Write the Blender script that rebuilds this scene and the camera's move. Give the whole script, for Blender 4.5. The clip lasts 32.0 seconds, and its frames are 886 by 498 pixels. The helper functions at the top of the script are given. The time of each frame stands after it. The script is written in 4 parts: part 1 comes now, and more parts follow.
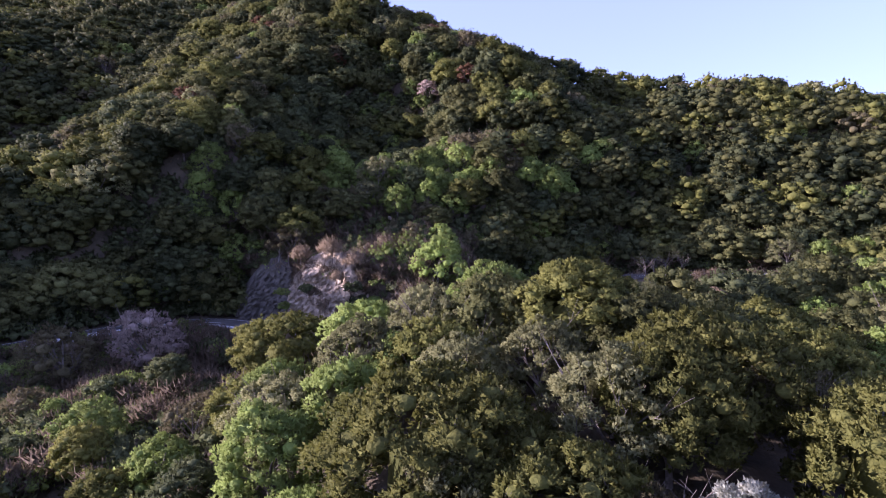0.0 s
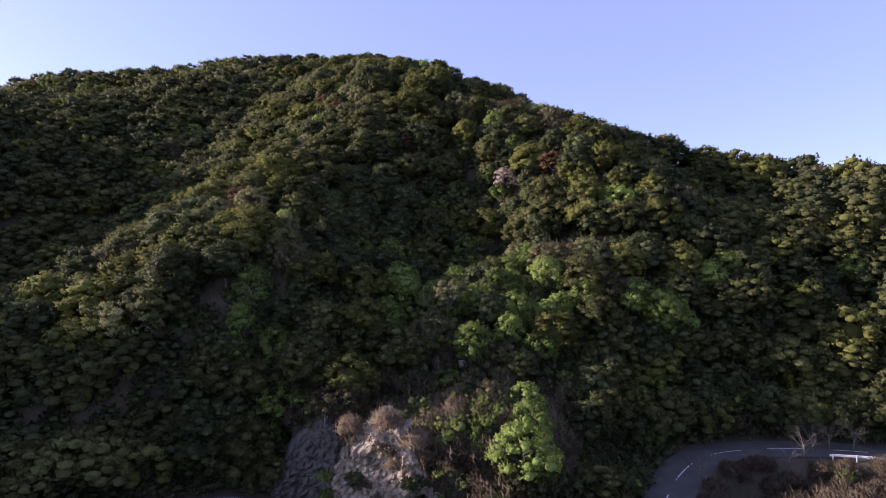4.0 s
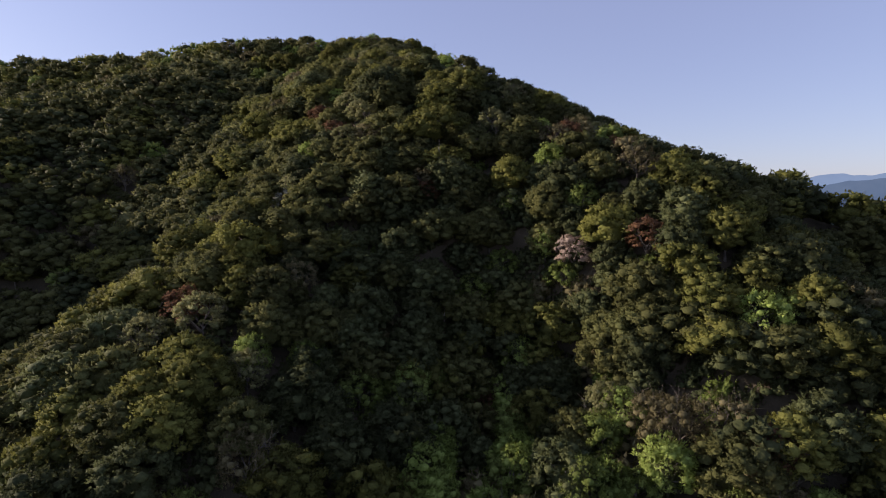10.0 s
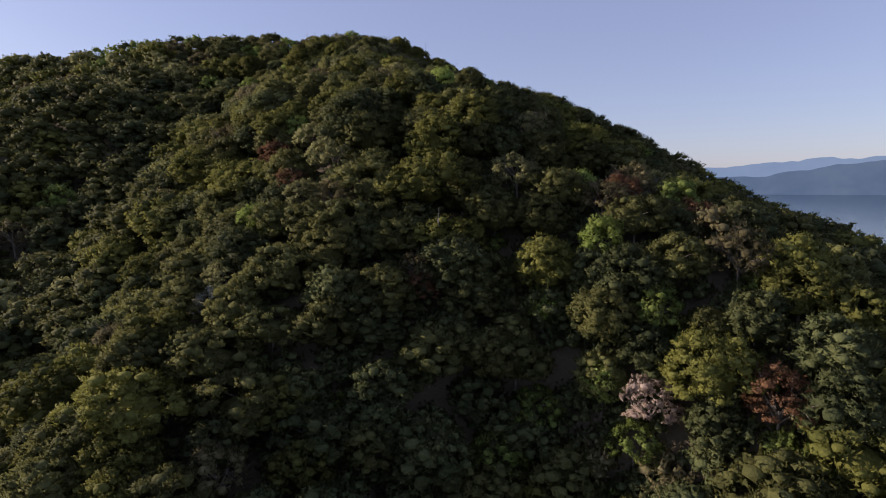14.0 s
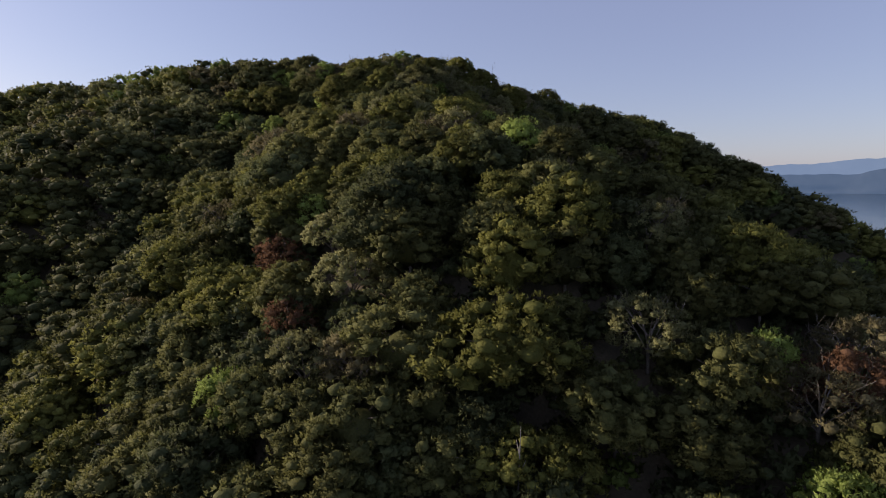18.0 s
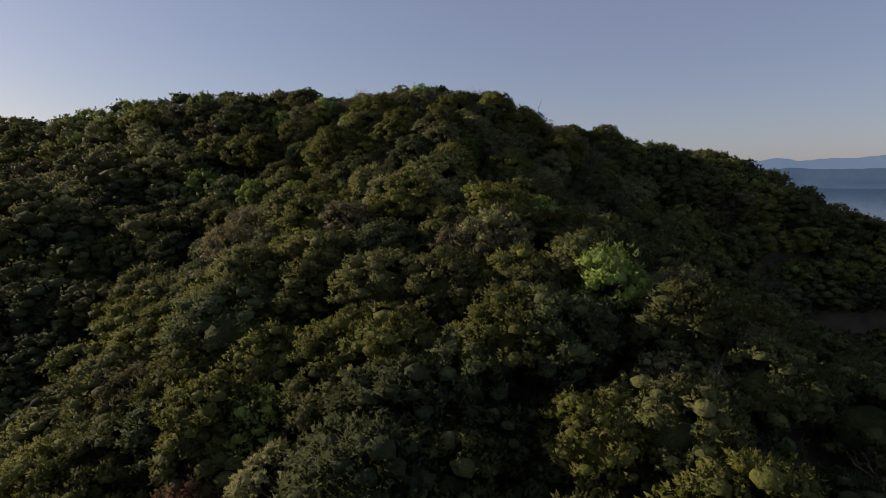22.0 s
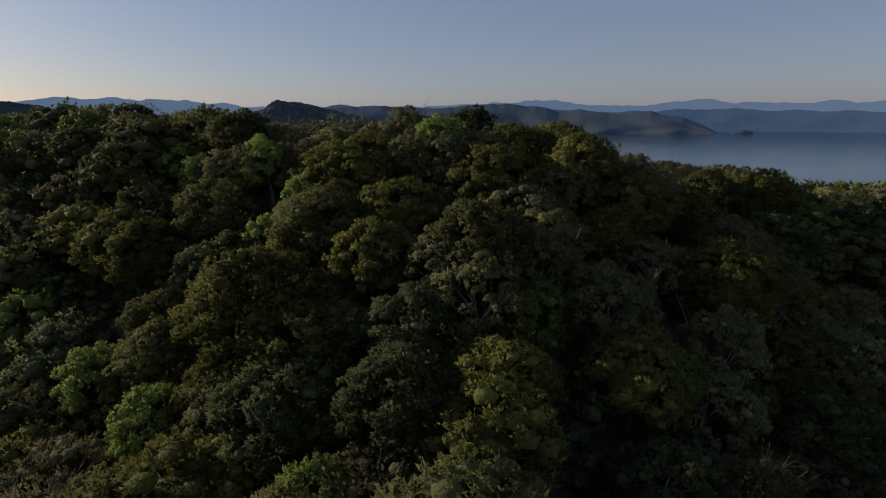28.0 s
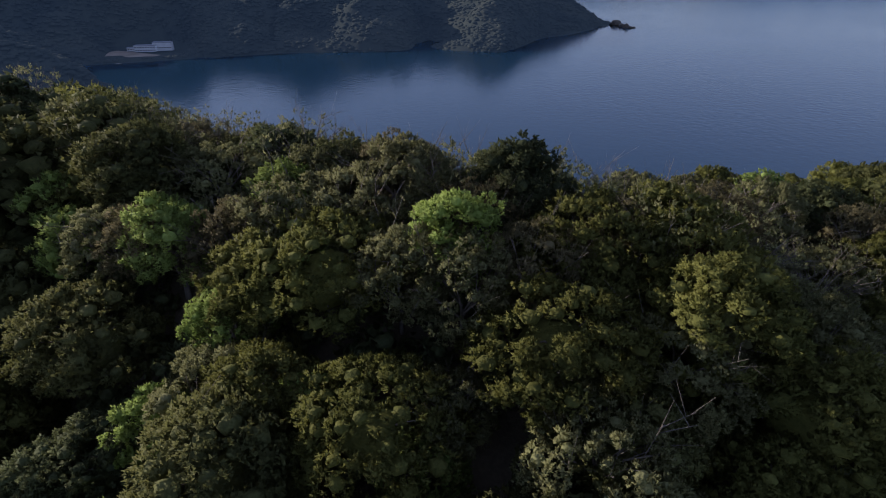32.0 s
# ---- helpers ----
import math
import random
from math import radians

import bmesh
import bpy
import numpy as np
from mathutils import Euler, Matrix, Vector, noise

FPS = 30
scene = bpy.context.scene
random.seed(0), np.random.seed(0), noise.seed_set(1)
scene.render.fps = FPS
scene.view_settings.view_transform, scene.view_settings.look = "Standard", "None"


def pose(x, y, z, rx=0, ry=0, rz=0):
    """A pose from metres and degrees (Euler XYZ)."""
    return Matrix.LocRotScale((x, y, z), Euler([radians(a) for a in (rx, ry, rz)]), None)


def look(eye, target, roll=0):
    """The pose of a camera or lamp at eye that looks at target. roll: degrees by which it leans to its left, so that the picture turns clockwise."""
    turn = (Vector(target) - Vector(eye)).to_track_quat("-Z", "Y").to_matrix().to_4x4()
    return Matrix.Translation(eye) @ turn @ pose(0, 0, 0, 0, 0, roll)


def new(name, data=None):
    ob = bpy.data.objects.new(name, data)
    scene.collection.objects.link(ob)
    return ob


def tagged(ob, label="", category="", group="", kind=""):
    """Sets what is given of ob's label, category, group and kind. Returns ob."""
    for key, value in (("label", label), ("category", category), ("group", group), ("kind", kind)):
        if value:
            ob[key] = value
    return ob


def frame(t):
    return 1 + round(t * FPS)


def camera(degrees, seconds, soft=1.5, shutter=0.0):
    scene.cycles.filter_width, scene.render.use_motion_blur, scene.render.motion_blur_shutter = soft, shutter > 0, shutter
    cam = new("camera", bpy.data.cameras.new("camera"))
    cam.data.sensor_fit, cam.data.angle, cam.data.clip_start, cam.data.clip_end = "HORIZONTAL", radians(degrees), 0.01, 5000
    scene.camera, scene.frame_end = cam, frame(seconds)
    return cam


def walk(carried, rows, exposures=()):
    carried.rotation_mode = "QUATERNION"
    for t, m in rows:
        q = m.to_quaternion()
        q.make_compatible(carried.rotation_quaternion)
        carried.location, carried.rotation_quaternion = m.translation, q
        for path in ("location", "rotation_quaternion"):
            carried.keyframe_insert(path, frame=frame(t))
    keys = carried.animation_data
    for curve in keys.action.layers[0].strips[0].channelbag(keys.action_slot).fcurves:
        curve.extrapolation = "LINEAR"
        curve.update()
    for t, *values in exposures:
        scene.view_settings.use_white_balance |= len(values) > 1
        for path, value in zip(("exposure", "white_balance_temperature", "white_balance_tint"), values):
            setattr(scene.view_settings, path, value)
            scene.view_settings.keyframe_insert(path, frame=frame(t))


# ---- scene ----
cam = camera(79.1, 32.0, soft=1.0)
METRES, EYE, TILT, LEAN, TURN = 280.0, 60.0, -4.7, 0.0, 0.0
ROWS = [
    (0.0, 0.0, 0.0, 0.0, -0.0, 0.0, -0.0),
    (0.5, -0.0008, 0.0101, 0.0081, 0.09, -0.03, -0.01),
    (1.0, -0.0016, 0.0195, 0.0165, 0.14, -0.06, -0.02),
    (1.5, -0.0026, 0.0285, 0.025, 1.18, -0.12, -0.15),
    (2.0, -0.0035, 0.0371, 0.0336, 2.84, -0.13, -0.37),
    (2.5, -0.0047, 0.0455, 0.0425, 4.26, 1.08, -0.58),
    (3.0, -0.0061, 0.0538, 0.0506, 5.57, 2.58, -0.77),
    (3.5, -0.0076, 0.0617, 0.0585, 6.93, 3.9, -0.95),
    (4.0, -0.0091, 0.0698, 0.0667, 7.3, 3.84, -0.97),
    (4.5, -0.0112, 0.0796, 0.0748, 7.38, 3.74, -0.91),
    (6.5, -0.0234, 0.1303, 0.1084, 7.47, -0.01, -0.77),
    (7.0, -0.0266, 0.1415, 0.117, 7.5, -0.01, -0.75),
    (7.5, -0.0304, 0.1511, 0.1254, 8.21, -0.06, -0.81),
    (8.0, -0.033, 0.1607, 0.1334, 8.76, -0.12, -0.86),
    (8.5, -0.0362, 0.1707, 0.1414, 8.72, -0.13, -0.84),
    (9.0, -0.0394, 0.1814, 0.1494, 8.65, -0.17, -0.78),
    (9.5, -0.0427, 0.1928, 0.1576, 8.54, -0.27, -0.71),
    (10.0, -0.0462, 0.206, 0.1653, 8.42, -0.33, -0.67),
    (10.5, -0.0494, 0.2209, 0.1732, 7.74, -0.38, -0.55),
    (11.0, -0.0532, 0.236, 0.1812, 6.6, -0.56, -0.37),
    (11.5, -0.0568, 0.2515, 0.1898, 6.17, -1.11, -0.29),
    (12.0, -0.06, 0.2666, 0.1984, 6.13, -1.41, -0.23),
    (12.5, -0.0629, 0.2816, 0.2067, 6.33, -1.57, -0.2),
    (13.0, -0.0655, 0.2966, 0.2152, 6.2, -1.73, -0.16),
    (13.5, -0.0681, 0.3117, 0.2236, 6.39, -1.89, -0.15),
    (14.0, -0.0707, 0.3267, 0.2319, 7.32, -2.05, -0.25),
    (14.5, -0.073, 0.3418, 0.2402, 8.54, -2.2, -0.37),
    (16.5, -0.084, 0.4016, 0.2732, 12.43, -2.47, -0.84),
    (17.0, -0.0873, 0.416, 0.2815, 13.08, -2.54, -0.93),
    (17.5, -0.0905, 0.4304, 0.2898, 13.51, -2.62, -0.94),
    (18.0, -0.094, 0.4446, 0.2978, 13.7, -2.65, -0.95),
    (18.5, -0.0976, 0.4585, 0.3059, 13.69, -2.69, -0.92),
    (19.0, -0.1014, 0.4724, 0.3141, 13.85, -2.78, -0.9),
    (19.5, -0.105, 0.4861, 0.3223, 14.64, -2.85, -0.95),
    (20.0, -0.1088, 0.4997, 0.3302, 15.43, -2.89, -1.04),
    (20.5, -0.1126, 0.5135, 0.3383, 16.28, -2.97, -1.1),
    (21.0, -0.1163, 0.5272, 0.3462, 16.5, -3.03, -1.06),
    (21.5, -0.1202, 0.5409, 0.354, 16.57, -3.18, -0.99),
    (22.0, -0.1246, 0.5548, 0.3619, 16.59, -3.34, -0.97),
    (22.5, -0.1289, 0.5689, 0.3696, 16.59, -3.45, -0.98),
    (23.0, -0.1332, 0.5833, 0.3776, 17.16, -3.63, -1.0),
    (23.5, -0.1376, 0.5981, 0.3856, 17.74, -3.85, -1.02),
    (24.0, -0.1421, 0.613, 0.3938, 17.93, -4.08, -1.05),
    (24.5, -0.1468, 0.628, 0.4017, 17.99, -4.24, -1.05),
    (25.0, -0.1516, 0.6432, 0.4094, 18.23, -4.4, -1.1),
    (25.5, -0.1565, 0.6585, 0.4171, 18.91, -4.6, -1.18),
    (27.5, -0.1764, 0.7181, 0.4376, 19.6, -8.02, -1.22),
    (28.0, -0.1811, 0.7313, 0.4418, 19.76, -9.55, -1.27),
    (28.5, -0.1856, 0.7442, 0.4482, 19.84, -9.86, -1.32),
    (29.0, -0.1898, 0.7561, 0.455, 19.94, -10.54, -1.39),
    (29.5, -0.1938, 0.768, 0.462, 20.03, -12.88, -1.34),
    (30.0, -0.1981, 0.7802, 0.4688, 20.05, -14.69, -1.33),
    (30.5, -0.2028, 0.7928, 0.4753, 20.03, -16.45, -1.35),
    (31.0, -0.2077, 0.8061, 0.4815, 20.03, -18.5, -1.31),
    (31.5, -0.2127, 0.8197, 0.4876, 21.91, -21.07, -1.53),
    (32.0, -0.2175, 0.8329, 0.4932, 22.76, -24.45, -1.61),
]
EXPOSURES = [(0, 1.35, 5400, 48), (2, 1.22, 5350, 46), (4, 0.9, 5750, 36), (9, 0.45, 6350, 26), (14, 0.3, 6400, 25), (19, 0.1, 6550, 22), (22, -0.28, 6650, 19), (25, -0.52, 6650, 17), (28, -0.58, 6300, 16), (30, -0.35, 6000, 16), (31, -0.1, 5600, 20), (32, 0.15, 5800, 23)]
walk(cam, [(t, pose(0, 0, EYE, TILT, LEAN, TURN) @ pose(METRES * x, METRES * y, METRES * z, 90 + pitch, roll, yaw)) for t, x, y, z, yaw, pitch, roll in ROWS], EXPOSURES)

# ---- world, sun ----
LAKE = 34.0
SUN_AZ, SUN_EL = -88.0, 20.0
world = bpy.data.worlds.new("sky")
scene.world = world
world.use_nodes = True
wn = world.node_tree.nodes
sky = wn.new("ShaderNodeTexSky")
sky.sky_type, sky.sun_disc = "NISHITA", False
sky.sun_elevation, sky.sun_rotation = radians(SUN_EL), radians(SUN_AZ)
sky.air_density, sky.dust_density, sky.ozone_density, sky.altitude = 1.0, 1.0, 1.6, 300
wn["Background"].inputs["Strength"].default_value = 0.128
# thin spring haze: an even pale veil over the whole sky
haze = wn.new("ShaderNodeMix")
haze.data_type = "RGBA"
haze.inputs["Factor"].default_value = 0.48
haze.inputs["B"].default_value = (2.3, 2.58, 3.8, 1)
world.node_tree.links.new(sky.outputs["Color"], haze.inputs["A"])
world.node_tree.links.new(haze.outputs["Result"], wn["Background"].inputs["Color"])
sun = new("sun", bpy.data.lights.new("sun", "SUN"))
sun.data.energy, sun.data.angle, sun.data.color = 5.0, radians(0.6), (1.0, 0.88, 0.70)
sun_way = Vector((math.cos(radians(SUN_EL)) * math.sin(radians(SUN_AZ)), math.cos(radians(SUN_EL)) * math.cos(radians(SUN_AZ)), math.sin(radians(SUN_EL))))
sun.matrix_world = look(Vector((0, 0, 400)) + sun_way * 100, Vector((0, 0, 400)))


# ---- materials ----
def material(name, base, other, scale=0.6, fine=6.0, rough=0.8, metal=0.0, bump=0.3, spread=0.12, through_light=0.0, dist=0.05, gloss=0.3, grain=0.45):
    """Two colours mixed by noise at two sizes, with bump; spread: piece-to-piece change of value."""
    m = bpy.data.materials.new(name)
    m.use_nodes = True
    n, l = m.node_tree.nodes, m.node_tree.links
    b = n["Principled BSDF"]
    b.inputs["Roughness"].default_value, b.inputs["Metallic"].default_value = rough, metal
    b.inputs["Specular IOR Level"].default_value = gloss
    geo = n.new("ShaderNodeNewGeometry")
    large, small = n.new("ShaderNodeTexNoise"), n.new("ShaderNodeTexNoise")
    large.inputs["Scale"].default_value, large.inputs["Detail"].default_value = scale, 3
    small.inputs["Scale"].default_value, small.inputs["Detail"].default_value = fine, 4
    l.new(geo.outputs["Position"], large.inputs["Vector"])
    l.new(geo.outputs["Position"], small.inputs["Vector"])
    add = n.new("ShaderNodeMath")
    add.operation = "MULTIPLY_ADD"
    add.inputs[1].default_value = grain
    l.new(small.outputs["Fac"], add.inputs[0])
    l.new(large.outputs["Fac"], add.inputs[2])
    ramp = n.new("ShaderNodeMapRange")
    ramp.inputs["From Min"].default_value, ramp.inputs["From Max"].default_value = 0.275 + 0.5 * grain, 0.725 + 0.5 * grain
    l.new(add.outputs[0], ramp.inputs["Value"])
    mix = n.new("ShaderNodeMix")
    mix.data_type = "RGBA"
    mix.inputs["A"].default_value, mix.inputs["B"].default_value = (*base, 1), (*other, 1)
    l.new(ramp.outputs[0], mix.inputs["Factor"])
    colour = mix.outputs["Result"]
    if spread:
        info = n.new("ShaderNodeObjectInfo")
        both = n.new("ShaderNodeMath")
        both.operation = "MULTIPLY_ADD"
        both.inputs[1].default_value = 0.4
        l.new(geo.outputs["Random Per Island"], both.inputs[0])
        l.new(info.outputs["Random"], both.inputs[2])
        value = n.new("ShaderNodeMapRange")
        value.inputs["From Max"].default_value = 1.4
        value.inputs["To Min"].default_value, value.inputs["To Max"].default_value = 1 - 2 * spread, 1 + 2 * spread
        l.new(both.outputs[0], value.inputs["Value"])
        hsv = n.new("ShaderNodeHueSaturation")
        l.new(value.outputs[0], hsv.inputs["Value"])
        l.new(colour, hsv.inputs["Color"])
        colour = hsv.outputs["Color"]
    l.new(colour, b.inputs["Base Color"])
    if bump:
        bm = n.new("ShaderNodeBump")
        bm.inputs["Strength"].default_value, bm.inputs["Distance"].default_value = bump, dist
        l.new(small.outputs["Fac"], bm.inputs["Height"])
        l.new(bm.outputs["Normal"], b.inputs["Normal"])
    if through_light:
        t, s = n.new("ShaderNodeBsdfTranslucent"), n.new("ShaderNodeMixShader")
        s.inputs[0].default_value = through_light
        l.new(colour, t.inputs["Color"])
        l.new(b.outputs[0], s.inputs[1])
        l.new(t.outputs[0], s.inputs[2])
        l.new(s.outputs[0], n["Material Output"].inputs["Surface"])
    return m


def leafy(name, base, other, **more):
    return material(name, base, other, scale=0.16, fine=4.0, rough=0.75, bump=0.8, dist=0.2, grain=0.7, spread=0.22, through_light=0.40, gloss=0.12, **more)


LEAF = {
    "oak": leafy("evergreen_oak_leaves", (0.086, 0.097, 0.035), (0.182, 0.185, 0.062)),
    "olive": leafy("chinquapin_leaves", (0.102, 0.113, 0.029), (0.208, 0.210, 0.053)),
    "fresh": leafy("fresh_spring_leaves", (0.190, 0.265, 0.055), (0.310, 0.385, 0.105)),
    "pale": leafy("pale_downy_leaves", (0.172, 0.180, 0.076), (0.290, 0.292, 0.128)),
    "brown": leafy("dry_brown_leaves", (0.136, 0.122, 0.060), (0.216, 0.192, 0.096)),
    "russet": leafy("russet_leaves", (0.150, 0.082, 0.046), (0.220, 0.122, 0.064)),
    "blossom": leafy("pink_blossom", (0.56, 0.43, 0.35), (0.72, 0.59, 0.49)),
    "silver": leafy("silvery_leaves", (0.300, 0.310, 0.240), (0.460, 0.470, 0.380)),
    "deep": leafy("laurel_leaves", (0.066, 0.083, 0.035), (0.134, 0.152, 0.062)),
}
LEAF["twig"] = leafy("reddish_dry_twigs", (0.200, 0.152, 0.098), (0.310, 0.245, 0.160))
BARK = material("bark", (0.10, 0.085, 0.065), (0.22, 0.19, 0.16), scale=1.5, fine=12, rough=0.9)
SNAG = material("bleached_wood", (0.17, 0.15, 0.13), (0.30, 0.275, 0.24), scale=1.5, fine=14, rough=0.9)
SOIL = material("forest_floor", (0.050, 0.043, 0.027), (0.115, 0.092, 0.058), scale=0.25, fine=3.5, rough=0.95, spread=0, bump=0.6, dist=0.15)
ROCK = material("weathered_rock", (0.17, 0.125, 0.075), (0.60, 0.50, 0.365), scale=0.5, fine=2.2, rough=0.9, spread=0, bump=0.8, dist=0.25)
# darker copy of the rock: shade of the cuttings put into its colour
DARK_ROCK = material("shade_dark_rock", (0.064, 0.058, 0.046), (0.16, 0.142, 0.115), scale=0.5, fine=2.2, rough=0.9, spread=0, bump=0.8, dist=0.25)
ASPHALT = material("asphalt", (0.058, 0.055, 0.049), (0.110, 0.103, 0.091), scale=0.35, fine=9, rough=0.85, spread=0, bump=0.15, dist=0.01)
VERGE = material("dry_verge", (0.13, 0.095, 0.055), (0.24, 0.19, 0.12), scale=0.5, fine=5, rough=0.95, spread=0)
PAINT = material("road_paint", (0.50, 0.50, 0.48), (0.80, 0.80, 0.78), scale=2, fine=14, rough=0.7, bump=0.05)
RAIL = material("white_rail_paint", (0.62, 0.63, 0.63), (0.82, 0.82, 0.81), scale=1.0, fine=10, rough=0.45, bump=0.05, spread=0.04)
POST = material("galvanised_post", (0.35, 0.36, 0.36), (0.55, 0.55, 0.54), scale=2, fine=12, rough=0.5, metal=0.4)
YELLOW = material("yellow_post_paint", (0.55, 0.38, 0.05), (0.70, 0.52, 0.10), scale=3, fine=12, rough=0.5)
HEAD = material("hazed_far_forest", (0.032, 0.040, 0.036), (0.052, 0.058, 0.045), scale=0.012, fine=0.12, rough=1.0, spread=0.05, bump=0.3, dist=1.5, gloss=0.02)
SHORE = material("shore_gravel", (0.22, 0.19, 0.15), (0.36, 0.31, 0.25), scale=0.05, fine=0.5, rough=0.95, spread=0)
WHITE = material("white_render", (0.62, 0.63, 0.64), (0.80, 0.80, 0.80), scale=0.2, fine=2, rough=0.7, spread=0)
ROOF = material("grey_roof", (0.22, 0.24, 0.27), (0.34, 0.36, 0.40), scale=0.2, fine=2, rough=0.6, spread=0)
GLASS = material("dark_window", (0.02, 0.025, 0.03), (0.04, 0.045, 0.05), rough=0.15, bump=0, spread=0)


def haze_glow_material(name, colour, glow):
    """Backdrop hills miles away, with the air's haze before them painted in as emission."""
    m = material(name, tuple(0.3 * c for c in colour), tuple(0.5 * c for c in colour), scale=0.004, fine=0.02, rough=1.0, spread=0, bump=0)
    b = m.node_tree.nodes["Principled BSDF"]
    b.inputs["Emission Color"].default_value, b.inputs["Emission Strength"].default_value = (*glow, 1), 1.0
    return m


MID = haze_glow_material("hazy_peninsula", (0.09, 0.105, 0.10), (0.014, 0.028, 0.052))
FAR = haze_glow_material("hazy_hills", (0.10, 0.12, 0.13), (0.036, 0.076, 0.140))
FARTHEST = haze_glow_material("hazy_mountains", (0.08, 0.10, 0.12), (0.130, 0.200, 0.300))
# haze over the headlands is added as faint bluish emission on their forest
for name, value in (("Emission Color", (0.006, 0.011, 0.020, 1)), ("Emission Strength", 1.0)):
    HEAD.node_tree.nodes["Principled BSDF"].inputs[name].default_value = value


def water_material():
    m = bpy.data.materials.new("lake_water")
    m.use_nodes = True
    n, l = m.node_tree.nodes, m.node_tree.links
    b = n["Principled BSDF"]
    b.inputs["Base Color"].default_value = (0.008, 0.032, 0.062, 1)
    b.inputs["Roughness"].default_value, b.inputs["IOR"].default_value = 0.12, 1.33
    geo, wide, ripple, bump = n.new("ShaderNodeNewGeometry"), n.new("ShaderNodeTexNoise"), n.new("ShaderNodeTexNoise"), n.new("ShaderNodeBump")
    wide.inputs["Scale"].default_value, ripple.inputs["Scale"].default_value, ripple.inputs["Detail"].default_value = 0.006, 0.16, 4
    for t in (wide, ripple):
        l.new(geo.outputs["Position"], t.inputs["Vector"])
    mul = n.new("ShaderNodeMath")
    mul.operation = "MULTIPLY"
    l.new(wide.outputs["Fac"], mul.inputs[0])
    l.new(ripple.outputs["Fac"], mul.inputs[1])
    bump.inputs["Strength"].default_value, bump.inputs["Distance"].default_value = 0.5, 0.9
    l.new(mul.outputs[0], bump.inputs["Height"])
    l.new(bump.outputs["Normal"], b.inputs["Normal"])
    return m


WATER = water_material()


# ---- mesh helpers ----
def triangles(name, verts, tris, mats, index=None, smooth=True, normals=None):
    """A mesh from arrays of corners and triangles, with its own normals where foliage is to be shaded as rounded masses."""
    me = bpy.data.meshes.new(name)
    verts, tris = np.asarray(verts, np.float32), np.asarray(tris, np.int32)
    me.vertices.add(len(verts))
    me.vertices.foreach_set("co", verts.ravel())
    me.loops.add(tris.size)
    me.loops.foreach_set("vertex_index", tris.ravel())
    me.polygons.add(len(tris))
    me.polygons.foreach_set("loop_start", np.arange(0, tris.size, 3, dtype=np.int32))
    me.polygons.foreach_set("loop_total", np.full(len(tris), 3, np.int32))
    for m in mats:
        me.materials.append(m)
    if index is not None:
        me.polygons.foreach_set("material_index", np.asarray(index, np.int32))
    me.polygons.foreach_set("use_smooth", np.full(len(tris), smooth))
    me.update(calc_edges=True)
    me.validate()
    if normals is not None:
        rounded = me.attributes.new("custom_normal", "FLOAT_VECTOR", "POINT")
        rounded.data.foreach_set("vector", np.asarray(normals, np.float32).ravel())
        me.update()
    return me


def joined(pieces):
    """Several (corners, triangles) or (corners, triangles, normals) as one."""
    vs, ts, ns, at = [], [], [], 0
    for piece in pieces:
        vs.append(np.asarray(piece[0], float))
        ts.append(np.asarray(piece[1], int) + at)
        at += len(piece[0])
        if len(piece) > 2:
            ns.append(piece[2])
    if ns:
        return np.concatenate(vs), np.concatenate(ts), np.concatenate(ns)
    return np.concatenate(vs), np.concatenate(ts)


def limb(a, b, ra, rb, n=5):
    """A tapered branch from a to b."""
    a, b = np.asarray(a, float), np.asarray(b, float)
    w = (b - a) / max(np.linalg.norm(b - a), 1e-6)
    u = np.cross(w, (0.3, 0.9, 0.2))
    u /= np.linalg.norm(u)
    v = np.cross(w, u)
    ang = np.arange(n) * 2 * math.pi / n
    ring = np.cos(ang)[:, None] * u + np.sin(ang)[:, None] * v
    verts = np.concatenate((a + ra * ring, b + rb * ring))
    i = np.arange(n)
    j = (i + 1) % n
    return verts, np.concatenate((np.stack((i, j, j + n), 1), np.stack((i, j + n, i + n), 1)))


def ball(subdivisions):
    bm = bmesh.new()
    bmesh.ops.create_icosphere(bm, subdivisions=subdivisions, radius=1)
    bm.verts.ensure_lookup_table()
    v, t = np.array([p.co[:] for p in bm.verts]), np.array([[p.index for p in f.verts] for f in bm.faces])
    bm.free()
    return v, t


BALLS = {0: (np.array([(1, 0, 0), (0, 1, 0), (-1, 0, 0), (0, -1, 0), (0, 0, 1), (0, 0, -1.0)]), np.array([(k, (k + 1) % 4, 4) for k in range(4)] + [((k + 1) % 4, k, 5) for k in range(4)])), 1: ball(1), 2: ball(2)}


def box(x, y, z, cx=0.0, cy=0.0, cz=0.0):
    """A box of the given sizes, its base's centre at c."""
    c = np.array([(i, j, k) for k in (0, 1) for j in (-0.5, 0.5) for i in (-0.5, 0.5)]) * (x, y, z) + (cx, cy, cz)
    t = [(0, 2, 3), (0, 3, 1), (4, 5, 7), (4, 7, 6), (0, 1, 5), (0, 5, 4), (2, 6, 7), (2, 7, 3), (0, 4, 6), (0, 6, 2), (1, 3, 7), (1, 7, 5)]
    return c, np.array(t)


def part(name, geometry, mat, parent, label="", smooth=True):
    """One mesh object under a thing or a part; geometry: (corners, triangles) or a mesh."""
    me = geometry if isinstance(geometry, bpy.types.Mesh) else triangles(name, *geometry[:2], [mat], smooth=smooth, normals=geometry[2] if len(geometry) > 2 else None)
    ob = new(name, me)
    ob.parent = parent
    return tagged(ob, label) if label else ob


